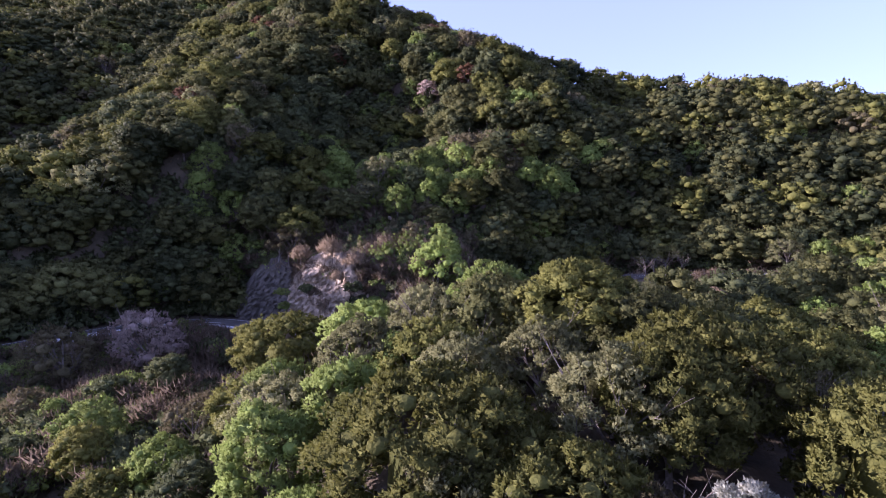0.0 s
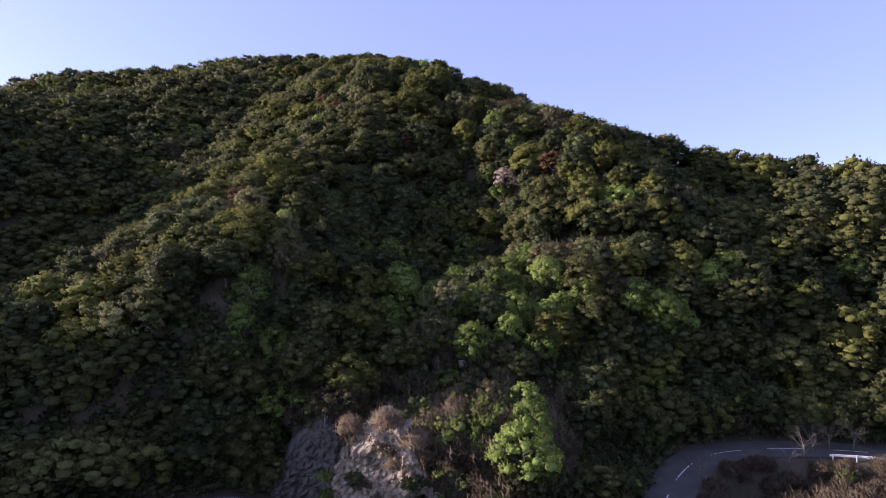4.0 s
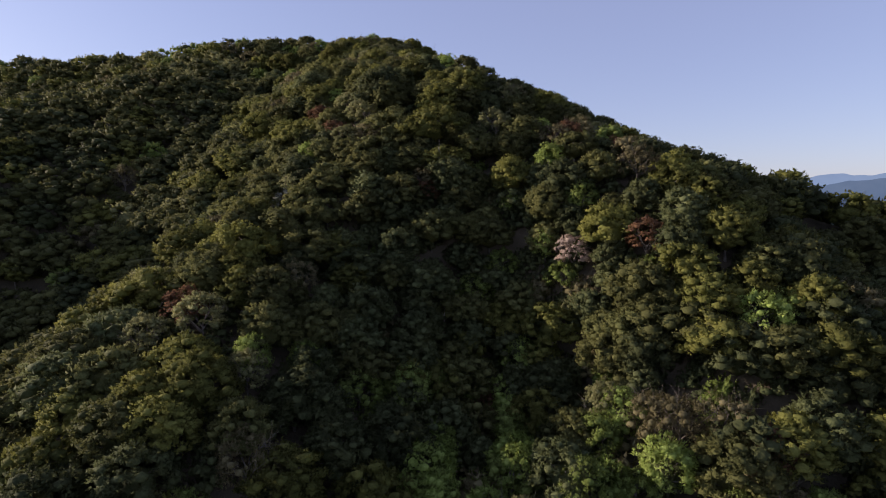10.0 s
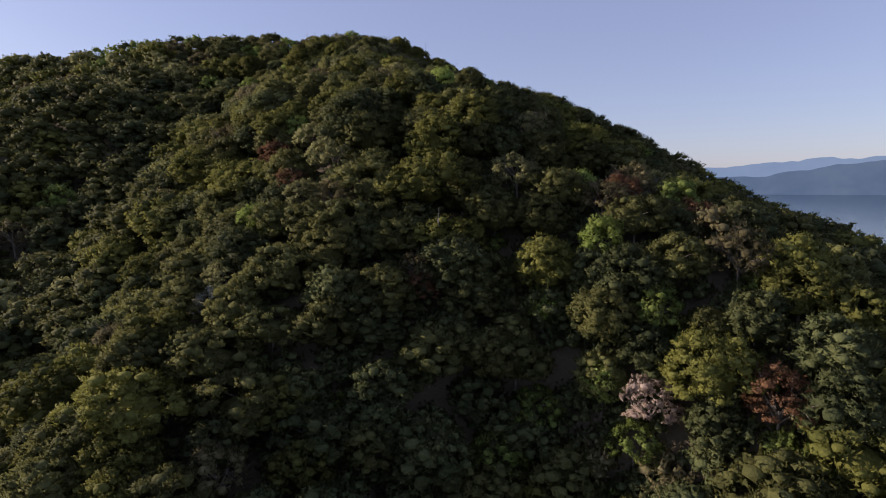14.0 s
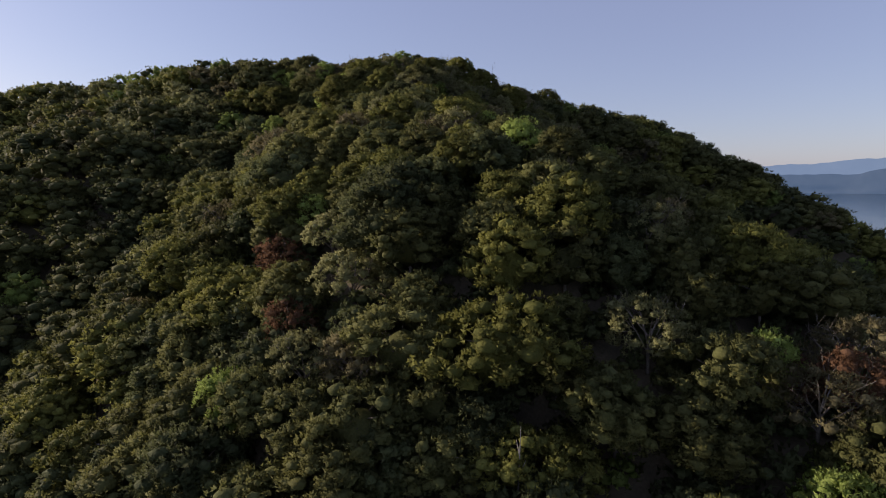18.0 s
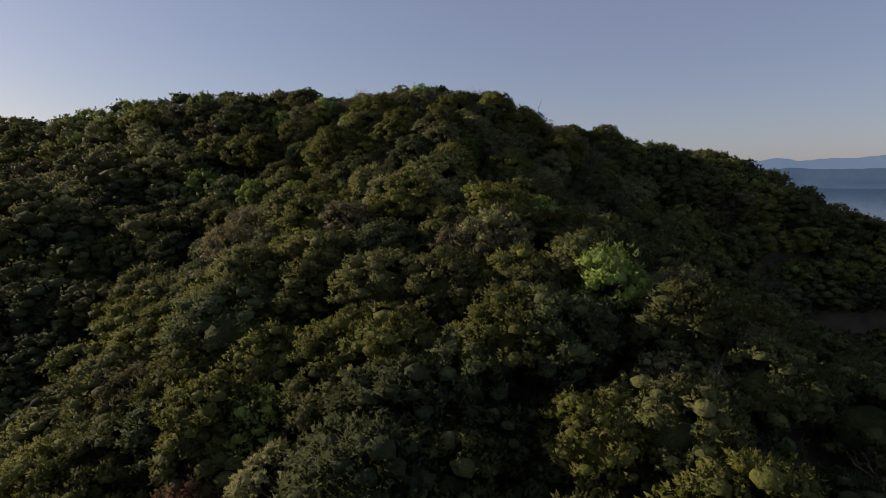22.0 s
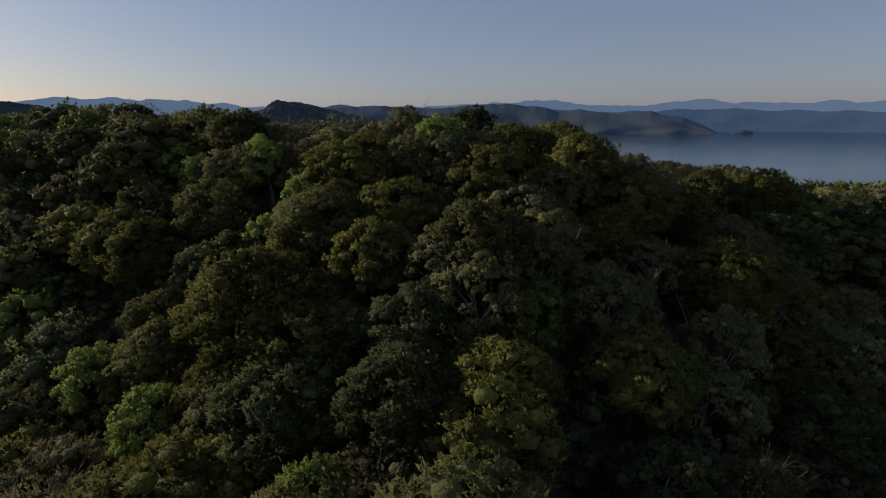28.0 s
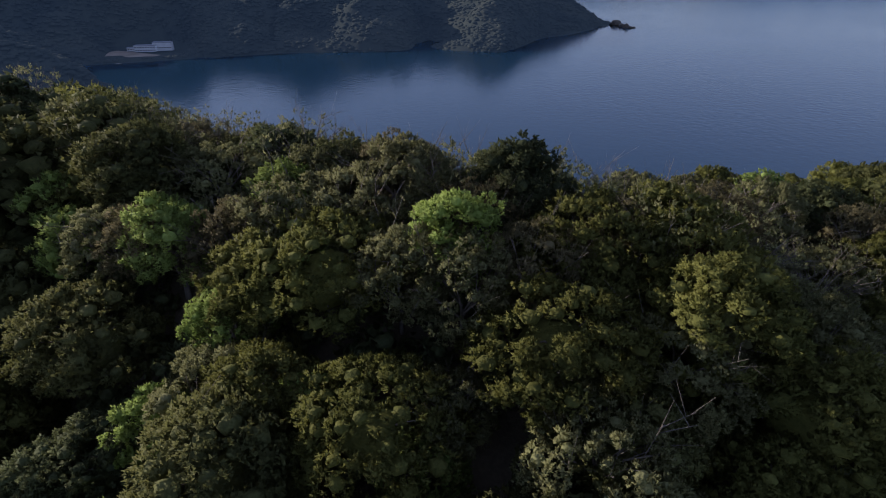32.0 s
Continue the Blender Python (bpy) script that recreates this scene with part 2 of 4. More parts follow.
def thing(name, place, label, category, group="", kind=""):
    ob = new(name)
    ob.matrix_basis = place if isinstance(place, Matrix) else Matrix.Translation(place)
    return tagged(ob, label, category, group, kind)


def single(name, geometry, mat, label, category, group="", kind="", smooth=True):
    return tagged(new(name, triangles(name, *geometry[:2], [mat], smooth=smooth, normals=geometry[2] if len(geometry) > 2 else None)), label, category, group, kind)


# ---- the land ----
FORMS = []


def landform(x, y, length, width, turn, height):
    FORMS.append((x, y, length, width, turn, height))


BASE = 19.6
landform(-64, 279, 79, 104, -0.32, 68.4)
landform(-317, 284, 248, 33, 0.01, 81.3)
landform(29, 319, 144, 47, -0.45, 59.0)
landform(18, 151, 17, 36, 1.77, -31.9)
landform(-56, 165, 188, 49, 0.67, 23.7)
landform(84, 161, 163, 57, -0.39, 63.1)
landform(-36, 88, 30, 31, 1.48, -25.1)
landform(-105, 184, 173, 34, 1.44, -16.4)
landform(97, 50, 115, 36, -0.39, 21.8)
landform(13, -8, 69, 42, 1.49, 15.3)
landform(-35, 104, 112, 40, 0.49, 21.1)
landform(-239, 201, 191, 100, 0.33, 107.0)
landform(25, 100, 42, 14, 0.52, -12.5)
landform(-25, 77, 30, 96, 0.68, 17.0)
landform(16, 151, 19, 22, 1.19, 37.3)
landform(-76, 288, 137, 13, -0.20, -4.5)
landform(27, 363, 84, 51, 0.07, 33.8)
landform(-116, 163, 53, 14, 1.11, -4.7)
landform(-79, 167, 49, 14, 1.02, -7.3)
# added hill out of view: shades the left road and brush from the sun
landform(-172, 80, 45, 35, 0, 45.0)
landform(-19, 142, 28, 9, 1.57, -5.5)
landform(-16, 122, 16, 12, 1.2, 4.0)
landform(5, 149, 11, 9, 0.6, 4.5)
landform(-9, 173, 12, 10, 0.4, 4.0)
landform(-112, 183, 18, 14, 0.7, 4.0)
landform(-136, 234, 18, 14, 0.7, 5.0)
landform(33, 155, 14, 11, 0.3, 6.0)
landform(-48, 110, 13, 9, 0.5, 5.5)
landform(-3, 93, 13, 7, 0.1, 5.0)
landform(-41, 66, 15, 9, 0.2, 4.0)
landform(46, 180, 20, 12, -0.4, 2.6)
landform(-120, 273, 60, 12, 0, 1.5)
landform(-245, 275, 45, 25, 0, 3.5)
landform(-23, 206, 9, 9, 0, 1.8)
landform(5, 318, 35, 15, -0.3, -1.8)
# hill added beyond view to throw the left valley into shade
landform(-252, 150, 36, 30, 0, 38.0)


ROAD = [(-96, 38, 37.6), (-75, 60, 39), (-62, 75, 39.7), (-54, 83.6, 40), (-42, 90.3, 40), (-30, 86.8, 40), (-22, 83.8, 40), (-14, 81.6, 40), (-5, 80.6, 40), (4, 81.8, 40.4), (11.5, 86, 41.2),
        (17.2, 94.2, 42.2), (21.5, 101.5, 43.4), (27, 107, 44.4), (35, 109.2, 45.1), (45, 109, 45.7), (56, 106.8, 46.1), (76, 102.5, 46.5)]


def spline(nodes, step=1.0):
    """A smooth line through the nodes."""
    p = np.array(nodes, float)
    p = np.concatenate((2 * p[:1] - p[1:2], p, 2 * p[-1:] - p[-2:-1]))
    out = []
    for i in range(1, len(p) - 2):
        n = max(2, int(np.linalg.norm(p[i + 1] - p[i]) / step))
        for u in np.arange(n) / n:
            out.append(0.5 * (2 * p[i] + (p[i + 1] - p[i - 1]) * u + (2 * p[i - 1] - 5 * p[i] + 4 * p[i + 1] - p[i + 2]) * u**2 + (3 * p[i] - p[i - 1] - 3 * p[i + 1] + p[i + 2]) * u**3))
    return np.array(out)


ROAD_LINE = spline(ROAD)


def from_road(x, y):
    """Distance from the road's middle, and the road's height there."""
    x, y = np.asarray(x, float), np.asarray(y, float)
    d2 = (x[..., None] - ROAD_LINE[:, 0]) ** 2 + (y[..., None] - ROAD_LINE[:, 1]) ** 2
    i = d2.argmin(-1)
    return np.sqrt(d2.min(-1)), ROAD_LINE[i, 2]


def road_side(x, y):
    """Distance from the road at one place, its height, and whether the place lies on the uphill side."""
    d2 = (x - ROAD_LINE[:, 0]) ** 2 + (y - ROAD_LINE[:, 1]) ** 2
    i = min(max(int(d2.argmin()), 1), len(ROAD_LINE) - 2)
    w = ROAD_LINE[i + 1] - ROAD_LINE[i - 1]
    return math.sqrt(d2.min()), ROAD_LINE[i, 2], w[0] * (y - ROAD_LINE[i, 1]) - w[1] * (x - ROAD_LINE[i, 0]) > 0


def offset_line(line, off):
    way = np.gradient(line[:, :2], axis=0)
    way /= np.linalg.norm(way, axis=1)[:, None]
    return np.column_stack((line[:, :2] + np.stack((-way[:, 1], way[:, 0]), 1) * off, line[:, 2]))


def waves(x, y, size, seed=0.0):
    """Cheap smooth roughness between -1 and 1."""
    a, b = x / size, y / size
    return (np.sin(a * 1.7 + 1.3 * np.sin(b * 1.1 + seed) + seed) + np.sin(b * 2.1 + 1.1 * np.sin(a * 1.3 + 2 * seed)) + np.sin((a + b) * 1.2 + 3 * seed + np.sin(a * 0.7 - b))) / 3


def smooth_step(v, a, b):
    u = np.clip((v - a) / (b - a), 0, 1)
    return u * u * (3 - 2 * u)


def face_foot(x):
    """Where the rock cuttings beside the bend stand."""
    return np.interp(x, (-38, -33, -29.5, -26.5, -20, -11.5, -5), (95.6, 94.0, 92.6, 91.0, 88.2, 85.6, 84.9))


def ground_height(x, y, roads=True):
    x, y = np.asarray(x, float), np.asarray(y, float)
    z = np.full(x.shape, BASE)
    for cx, cy, l, w, a, h in FORMS:
        u, v = (x - cx) * math.cos(a) + (y - cy) * math.sin(a), (y - cy) * math.cos(a) - (x - cx) * math.sin(a)
        z = z + h * np.exp(-((u / l) ** 2) - (v / w) ** 2)
    land = 1 - smooth_step(y + 0.35 * x, 330, 420)
    floor = LAKE + 3.0 * land - 14 * (1 - land)
    z = np.where(z < floor + 6, floor + 6 * np.exp((np.minimum(z, floor + 6) - floor - 6) / 6), z)
    z = z + 0.6 * waves(x, y, 9, 1.0)
    if roads:
        cut = smooth_step(x, -40, -37) * (1 - smooth_step(x, -10, -4)) * (y > 80) * (y < 112)
        z = np.where(cut > 0, z + cut * (np.minimum(z, 38.6 + np.maximum(0, y - face_foot(x) - 1.6) * 2.9) - z), z)
        near = np.hypot(x - 10, y - 80) < 170
        if near.any():
            d, h = from_road(x[near], y[near])
            side = np.array([road_side(a, b)[2] for a, b in zip(x[near], y[near])]) if near.sum() else np.zeros(0, bool)
            fall = np.where(x[near] < -8, 0.30, 0.28)
            low = ~side & (d < 30) & (y[near] > 30)
            ease = 1 - smooth_step(d, 16, 30)
            z[near] = np.where(low, z[near] + ease * (np.minimum(z[near], h - fall * (d - 4.2)) - z[near]), z[near])
            k = smooth_step(d, 4.2, np.where(side, np.where(x[near] < -36, 22.0, np.where(x[near] > 12, 15.0, 7.5)), 9.0))
            z[near] = (h - 0.12) * (1 - k) + z[near] * k
    return z


def sheet(xs, ys, height):
    gx, gy = np.meshgrid(xs, ys)
    n = len(xs)
    v = np.stack((gx.ravel(), gy.ravel(), height(gx, gy).ravel()), 1)
    i = (np.arange(len(ys) - 1)[:, None] * n + np.arange(n - 1)).ravel()
    return v, np.concatenate((np.stack((i, i + 1, i + n + 1), 1), np.stack((i, i + n + 1, i + n), 1)))


def widening(a, b, step, far):
    """Even steps from a to b, then wider and wider out to far on both sides."""
    mid = list(np.arange(a, b + step / 2, step))
    s = step
    while mid[-1] + s < far:
        s *= 1.35
        mid.append(mid[-1] + s)
    s = step
    while mid[0] - s > -far:
        s *= 1.35
        mid.insert(0, mid[0] - s)
    return np.array(mid)


GROUND_X, GROUND_Y = widening(-330, 200, 2.5, 4400), widening(-60, 400, 2.5, 4400)
ground_mesh = sheet(GROUND_X, GROUND_Y, ground_height)
GROUND_Z = ground_mesh[0][:, 2].reshape(len(GROUND_Y), len(GROUND_X))


def height_at(x, y):
    """The height of the ground sheet at one place."""
    i = min(max(int(np.searchsorted(GROUND_X, x)) - 1, 0), len(GROUND_X) - 2)
    j = min(max(int(np.searchsorted(GROUND_Y, y)) - 1, 0), len(GROUND_Y) - 2)
    u, v = (x - GROUND_X[i]) / (GROUND_X[i + 1] - GROUND_X[i]), (y - GROUND_Y[j]) / (GROUND_Y[j + 1] - GROUND_Y[j])
    a, b, c, d = GROUND_Z[j, i], GROUND_Z[j, i + 1], GROUND_Z[j + 1, i], GROUND_Z[j + 1, i + 1]
    return float(a + u * (b - a) + v * (d - b) if u > v else a + u * (d - c) + v * (c - a))


single("ground", ground_mesh, SOIL,
       "dark leaf-littered soil of the steep wooded hill", "ground", kind="structure")
single("water", sheet(np.linspace(-4900, 4900, 3), np.linspace(330, 4900, 3), lambda x, y: np.full(x.shape, LAKE)), WATER,
       "calm blue water of the wide bay below the hill", "water", kind="structure")


# ---- far shores ----
def ridge_land(nodes, half, step, base, rough, seed):
    """A long hill along the nodes (x, y, crest height), falling to the base over half its width, with spurs."""
    line = spline(nodes, step)
    way = np.gradient(line[:, :2], axis=0)
    way /= np.linalg.norm(way, axis=1)[:, None]
    side = np.stack((-way[:, 1], way[:, 0]), 1)
    across = np.linspace(-1, 1, 41)
    run = np.concatenate(([0], np.cumsum(np.linalg.norm(np.diff(line[:, :2], axis=0), axis=1))))
    ends = np.minimum(1, np.minimum(run + 8, run[-1] - run + 8) / half * 2.2)
    verts = []
    for k, u in enumerate(across):
        xy = line[:, :2] + side * (u * half * np.maximum(0.16, ends))[:, None]
        spur = (waves(run, u * half * 0.3, half * 0.16, seed) + 0.3 * waves(run + 90 * u, u * half, half * 0.07, seed + 4)) * (1 - abs(u)) * abs(u) * 3.0
        fall = np.clip(1 - abs(u) ** 1.15 + 0.55 * spur, 0, 1.05) if abs(u) < 1 else np.zeros(len(run)) - 0.05
        tops = 0.6 * rough * (waves(xy[:, 0], xy[:, 1], rough * 1.8, seed) + 0.6 * waves(xy[:, 0], xy[:, 1], rough * 0.8, seed + 2))
        verts.append(np.column_stack((xy, base - 2 + (line[:, 2] - base) * fall + tops * np.minimum(1, 4 * fall))))
    n = len(line)
    i = (np.arange(len(across) - 1)[:, None] * n + np.arange(n - 1)).ravel()
    return np.concatenate(verts), np.concatenate((np.stack((i, i + n, i + n + 1), 1), np.stack((i, i + n + 1, i + 1), 1)))


HEADLAND = [(-225, 1640, 36), (-251, 1638, 44), (-322, 1621, 92), (-394, 1610, 123), (-531, 1580, 141), (-666, 1535, 152), (-787, 1472, 178), (-886, 1410, 203), (-961, 1361, 176),
            (-1083, 1251, 174), (-1162, 1166, 172), (-1264, 1100, 184), (-1330, 1000, 204), (-1420, 820, 208), (-1500, 600, 195)]
COVE = np.array((-893.0, 925.0))


def cove_flat(mesh):
    """Level ground behind the cove, where the buildings stand."""
    v, t = mesh
    w = smooth_step(np.hypot(v[:, 0] - COVE[0], v[:, 1] - COVE[1]), 55, 120)
    v[:, 2] = np.where(v[:, 2] > LAKE + 1.2, LAKE + 1.2 + (v[:, 2] - LAKE - 1.2) * w, v[:, 2])
    return v, t


head_mesh = cove_flat(ridge_land(HEADLAND, 470, 12, LAKE, 5, 0.7))
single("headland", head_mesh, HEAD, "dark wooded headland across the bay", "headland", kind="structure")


def outline_land(name, nodes, far, foot, mat, label, seed):
    """Hills miles off: bearing (degrees) and height of the crest at one distance, with a sloping front."""
    b, top = np.array([q[0] for q in nodes], float), np.array([q[1] for q in nodes], float)
    bearing = np.arange(b[0], b[-1], 0.12)
    crest = np.interp(bearing, b, top)
    rough = (crest - LAKE) * (0.05 * waves(bearing, bearing * 0, 0.9, seed) + 0.015 * waves(bearing, bearing * 0, 0.3, seed + 1))
    rows = []
    for u in np.linspace(0, 1, 9):
        d = far - foot * (1 - u)
        wob = 1 + 0.03 * foot / 350 * waves(bearing + 3 * u, u * 6 + 0 * bearing, 1.6, seed) * (1 - u) * (1 if u else 0)
        z = LAKE - 2 + (crest - LAKE + 2) * u**0.9 * (1 + 0.16 * waves(bearing + 2.5 * u, 0 * bearing + u * 5, 1.1, seed) * (1 - u)) + rough * u**4
        rows.append(np.column_stack((-58 + d * wob * np.sin(np.radians(bearing)), 226 + d * wob * np.cos(np.radians(bearing)), z)))
    n = len(bearing)
    i = (np.arange(8)[:, None] * n + np.arange(n - 1)).ravel()
    return single(name, (np.concatenate(rows), np.concatenate((np.stack((i, i + n + 1, i + n), 1), np.stack((i, i + 1, i + n + 1), 1)))), mat, label, "hills", kind="structure")


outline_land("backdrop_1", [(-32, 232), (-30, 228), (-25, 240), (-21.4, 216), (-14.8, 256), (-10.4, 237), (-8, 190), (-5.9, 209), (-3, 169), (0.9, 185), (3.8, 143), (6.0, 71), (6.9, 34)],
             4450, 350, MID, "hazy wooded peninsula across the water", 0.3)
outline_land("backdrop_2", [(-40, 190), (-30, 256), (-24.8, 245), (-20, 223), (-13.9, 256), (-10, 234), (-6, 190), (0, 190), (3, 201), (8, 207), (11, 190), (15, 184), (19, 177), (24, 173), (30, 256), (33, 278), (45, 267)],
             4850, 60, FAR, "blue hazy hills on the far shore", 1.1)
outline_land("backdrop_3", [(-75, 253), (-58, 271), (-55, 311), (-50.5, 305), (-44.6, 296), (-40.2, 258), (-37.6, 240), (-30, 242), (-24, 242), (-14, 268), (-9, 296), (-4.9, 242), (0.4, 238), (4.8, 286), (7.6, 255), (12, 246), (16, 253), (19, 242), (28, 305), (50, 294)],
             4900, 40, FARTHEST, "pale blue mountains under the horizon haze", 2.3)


WEST = [(-1150, 430, 170), (-1000, 520, 150), (-860, 570, 125), (-760, 620, 105), (-727, 650, 92), (-712, 672, 72), (-700, 690, 50), (-688, 706, 36)]
west_mesh = cove_flat(ridge_land(WEST, 150, 10, LAKE, 4, 1.9))
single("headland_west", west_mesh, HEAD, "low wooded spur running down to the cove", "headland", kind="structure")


# ---- trees ----
rng = np.random.default_rng(7)


def sprays(places, outward, number, length, upright=0.5, open_out=0.7, dome=0.0, thick=0.5):
    """Tufts of pointed leaves: at each place a few blades that spread outwards and up, shaded with the mass that they belong to."""
    n = len(places) * number
    p, d = np.repeat(places, number, 0), np.repeat(outward, number, 0)
    way = d + (0, 0, upright) + open_out * rng.normal(size=(n, 3))
    way /= np.linalg.norm(way, axis=1)[:, None]
    u = np.cross(way, rng.normal(size=(n, 3)))
    u /= np.linalg.norm(u, axis=1)[:, None]
    size = length * rng.uniform(0.6, 1.4, (n, 1))
    foot = p + 0.45 * length * rng.normal(size=(n, 3))
    shade = d * 0.6 + way * 0.4 + dome + 0.20 * rng.normal(size=(n, 3))
    shade /= np.linalg.norm(shade, axis=1)[:, None]
    turned = np.sum(np.cross(u, way) * shade, axis=1) < 0
    u[turned] *= -1
    v = np.stack((foot - u * size * thick, foot + u * size * thick, foot + way * size * 1.25), 1).reshape(-1, 3)
    return v, np.arange(3 * n).reshape(-1, 3), np.repeat(shade, 3, 0)


def crown(lobes, radius, tall, base, lobe, tufts, blades, size, upright=0.5, stretch=1.0, gaps=0.0, core=0.72, fine=0, thick=0.5):
    """A domed crown of rounded leaf masses set with tufts. base: height of its underside, tall: its height, gaps: share of masses with no solid inside."""
    pieces, golden = [], math.pi * (3 - math.sqrt(5))
    v, t = BALLS[fine]
    lean = rng.normal(size=2) * 0.12 * radius
    for k in range(lobes):
        h = 1 - (k + 0.5) / lobes * 1.45
        a = golden * k + rng.uniform(-0.5, 0.5)
        r = math.sqrt(max(0.0, 1 - min(1, abs(h)) ** 2.0)) * radius * rng.uniform(0.74, 1.02)
        c = np.array((r * math.cos(a) + lean[0] * h, r * math.sin(a) + lean[1] * h, base + tall * (0.42 + 0.46 * h * rng.uniform(0.78, 1.06))))
        s = lobe * rng.uniform(0.65, 1.35)
        scale = np.array((s * 1.12, s * 1.12, s * 0.74 * stretch))
        if rng.random() >= gaps:
            wob = 1 + 0.12 * rng.normal(size=(len(v), 1))
            shade = v + (0, 0, 0.25)
            pieces.append((v * wob * scale * core + c, t, shade / np.linalg.norm(shade, axis=1)[:, None]))
        d = rng.normal(size=(tufts, 3))
        d[:, 2] = np.abs(d[:, 2]) * 1.1 - 0.35
        d[:, :2] += 0.3 * np.array((math.cos(a), math.sin(a))) * (1 - abs(h))
        d /= np.linalg.norm(d, axis=1)[:, None]
        knob = 1 + 0.12 * np.sin(4.5 * d[:, 0] + k) * np.sin(4.5 * d[:, 1] + 2 * k)
        pieces.append(sprays(c + d * scale * (knob * rng.uniform(0.72, 1.02, tufts))[:, None], d, blades, size, upright * stretch, dome=np.array((r * math.cos(a), r * math.sin(a), radius * h)) * 0.45 / radius, thick=thick))
    if gaps < 0.2:
        w, f = BALLS[1]
        pieces.append((w * (radius * 0.55, radius * 0.55, tall * 0.26) + (0, 0, base + tall * 0.36), f, w))
    return joined(pieces)


def trunk(height, radius, spread, limbs=6, n=5):
    """A tapered, slightly crooked trunk that forks into limbs."""
    bend = rng.normal(size=(4, 2)) * 0.12 * np.arange(4)[:, None]
    q = [np.array((bend[i, 0], bend[i, 1], height * f)) for i, f in enumerate((-0.15, 0.25, 0.5, 0.8))]
    pieces = [limb(q[i], q[i + 1], radius * (1 - 0.22 * i), radius * (0.78 - 0.22 * i), n) for i in range(3)]
    for k in range(limbs):
        a, f = 2.4 * k + rng.uniform(-0.5, 0.5), rng.uniform(0.3, 0.75)
        s = np.array((q[2][0] * f, q[2][1] * f, height * f))
        e = s + np.array((math.cos(a) * spread, math.sin(a) * spread, height * rng.uniform(0.18, 0.34)))
        m = (s + e) / 2 + (0, 0, 0.25)
        pieces += [limb(s, m, radius * 0.4, radius * 0.28, 4), limb(m, e, radius * 0.28, radius * 0.1, 4)]
    return joined(pieces)


def twigs(height, radius, spread, forks, fine=3):
    """The bare branches of a leafless tree."""
    pieces = [limb((0, 0, -0.8), (0.1, 0.05, height * 0.4), radius, radius * 0.7)]
    for k in range(forks):
        a, f = 2.4 * k + rng.uniform(-0.4, 0.4), rng.uniform(0.2, 0.45)
        s = np.array((0.1, 0.05, height * f))
        out = spread * rng.uniform(0.4, 0.8)
        e = s + np.array((math.cos(a) * out, math.sin(a) * out, height * rng.uniform(0.25, 0.45)))
        pieces.append(limb(s, e, radius * 0.5, radius * 0.22, 4))
        for j in range(fine):
            g = s + (e - s) * rng.uniform(0.45, 1.0)
            w = np.array((math.cos(a), math.sin(a), 0.9)) + rng.normal(size=3) * 0.55
            tip = g + w * spread * 0.33
            pieces.append(limb(g, tip, radius * 0.2, radius * 0.07, 3))
            for i in range(2):
                pieces.append(limb(g + (tip - g) * rng.uniform(0.4, 0.9), tip + rng.normal(size=3) * spread * 0.16 + (0, 0, 0.3), radius * 0.1, radius * 0.04, 3))
    return joined(pieces)


# kind: crown radius, crown height, underside, leaf masses, their radius, blade length, upright, stretch, share of open masses
KINDS = {
    "oak": (4.5, 8.4, 0.7, 44, 1.20, 0.36, 0.5, 1.0, 0.0),
    "olive": (4.4, 8.3, 0.8, 46, 1.10, 0.34, 0.6, 1.0, 0.0),
    "deep": (4.0, 8.8, 0.4, 40, 1.15, 0.36, 0.3, 1.0, 0.05),
    "fresh": (3.2, 7.9, 0.6, 34, 0.85, 0.30, 0.6, 1.35, 0.25),
    "pale": (4.0, 7.6, 1.1, 44, 0.75, 0.28, 0.9, 1.1, 0.35),
    "brown": (3.8, 7.4, 1.1, 38, 0.85, 0.26, 0.9, 1.25, 0.5),
    "silver": (3.3, 6.6, 0.8, 34, 0.75, 0.28, 0.9, 1.1, 0.4),
    "russet": (3.7, 7.2, 1.0, 36, 0.90, 0.28, 0.5, 1.0, 0.35),
    "blossom": (3.7, 6.9, 1.3, 38, 0.80, 0.26, 0.6, 1.0, 0.45),
}
WORDS = {
    "oak": ("evergreen_oak", "dense dark green evergreen oak on the hillside", "evergreen oaks on the hill"),
    "olive": ("chinquapin_tree", "rounded chinquapin tree with yellow-olive new leaves", "chinquapin trees on the hill"),
    "deep": ("laurel_tree", "deep green glossy laurel tree in the wood", "laurel trees on the hill"),
    "fresh": ("maple_tree", "slender tree in bright fresh spring green", "fresh green trees on the hill"),
    "pale": ("whitebeam_tree", "tree with pale downy new leaves and open twigs", "pale-leaved trees on the hill"),
    "brown": ("budding_tree", "half-bare tree with brown buds and twigs", "half-bare trees on the hill"),
    "silver": ("silverberry_tree", "small tree with silvery white young leaves among evergreens", "silvery trees on the hill"),
    "russet": ("russet_tree", "tree with rust-red young leaves among evergreens", "russet trees on the hill"),
    "blossom": ("cherry_tree", "wild cherry tree in faded pink blossom", "wild cherries on the hill"),
}
MODELS, MIDDLE_MODELS, FAR_MODELS = {}, {}, {}
LEVELS = {"close": (1.9, 0.74, 34, 10, 0.46, 0.50, 1), "corridor": (1.4, 0.86, 20, 7, 0.64, 0.60, 1), "near": (1.2, 0.92, 11, 6, 0.90, 0.68, 1)}
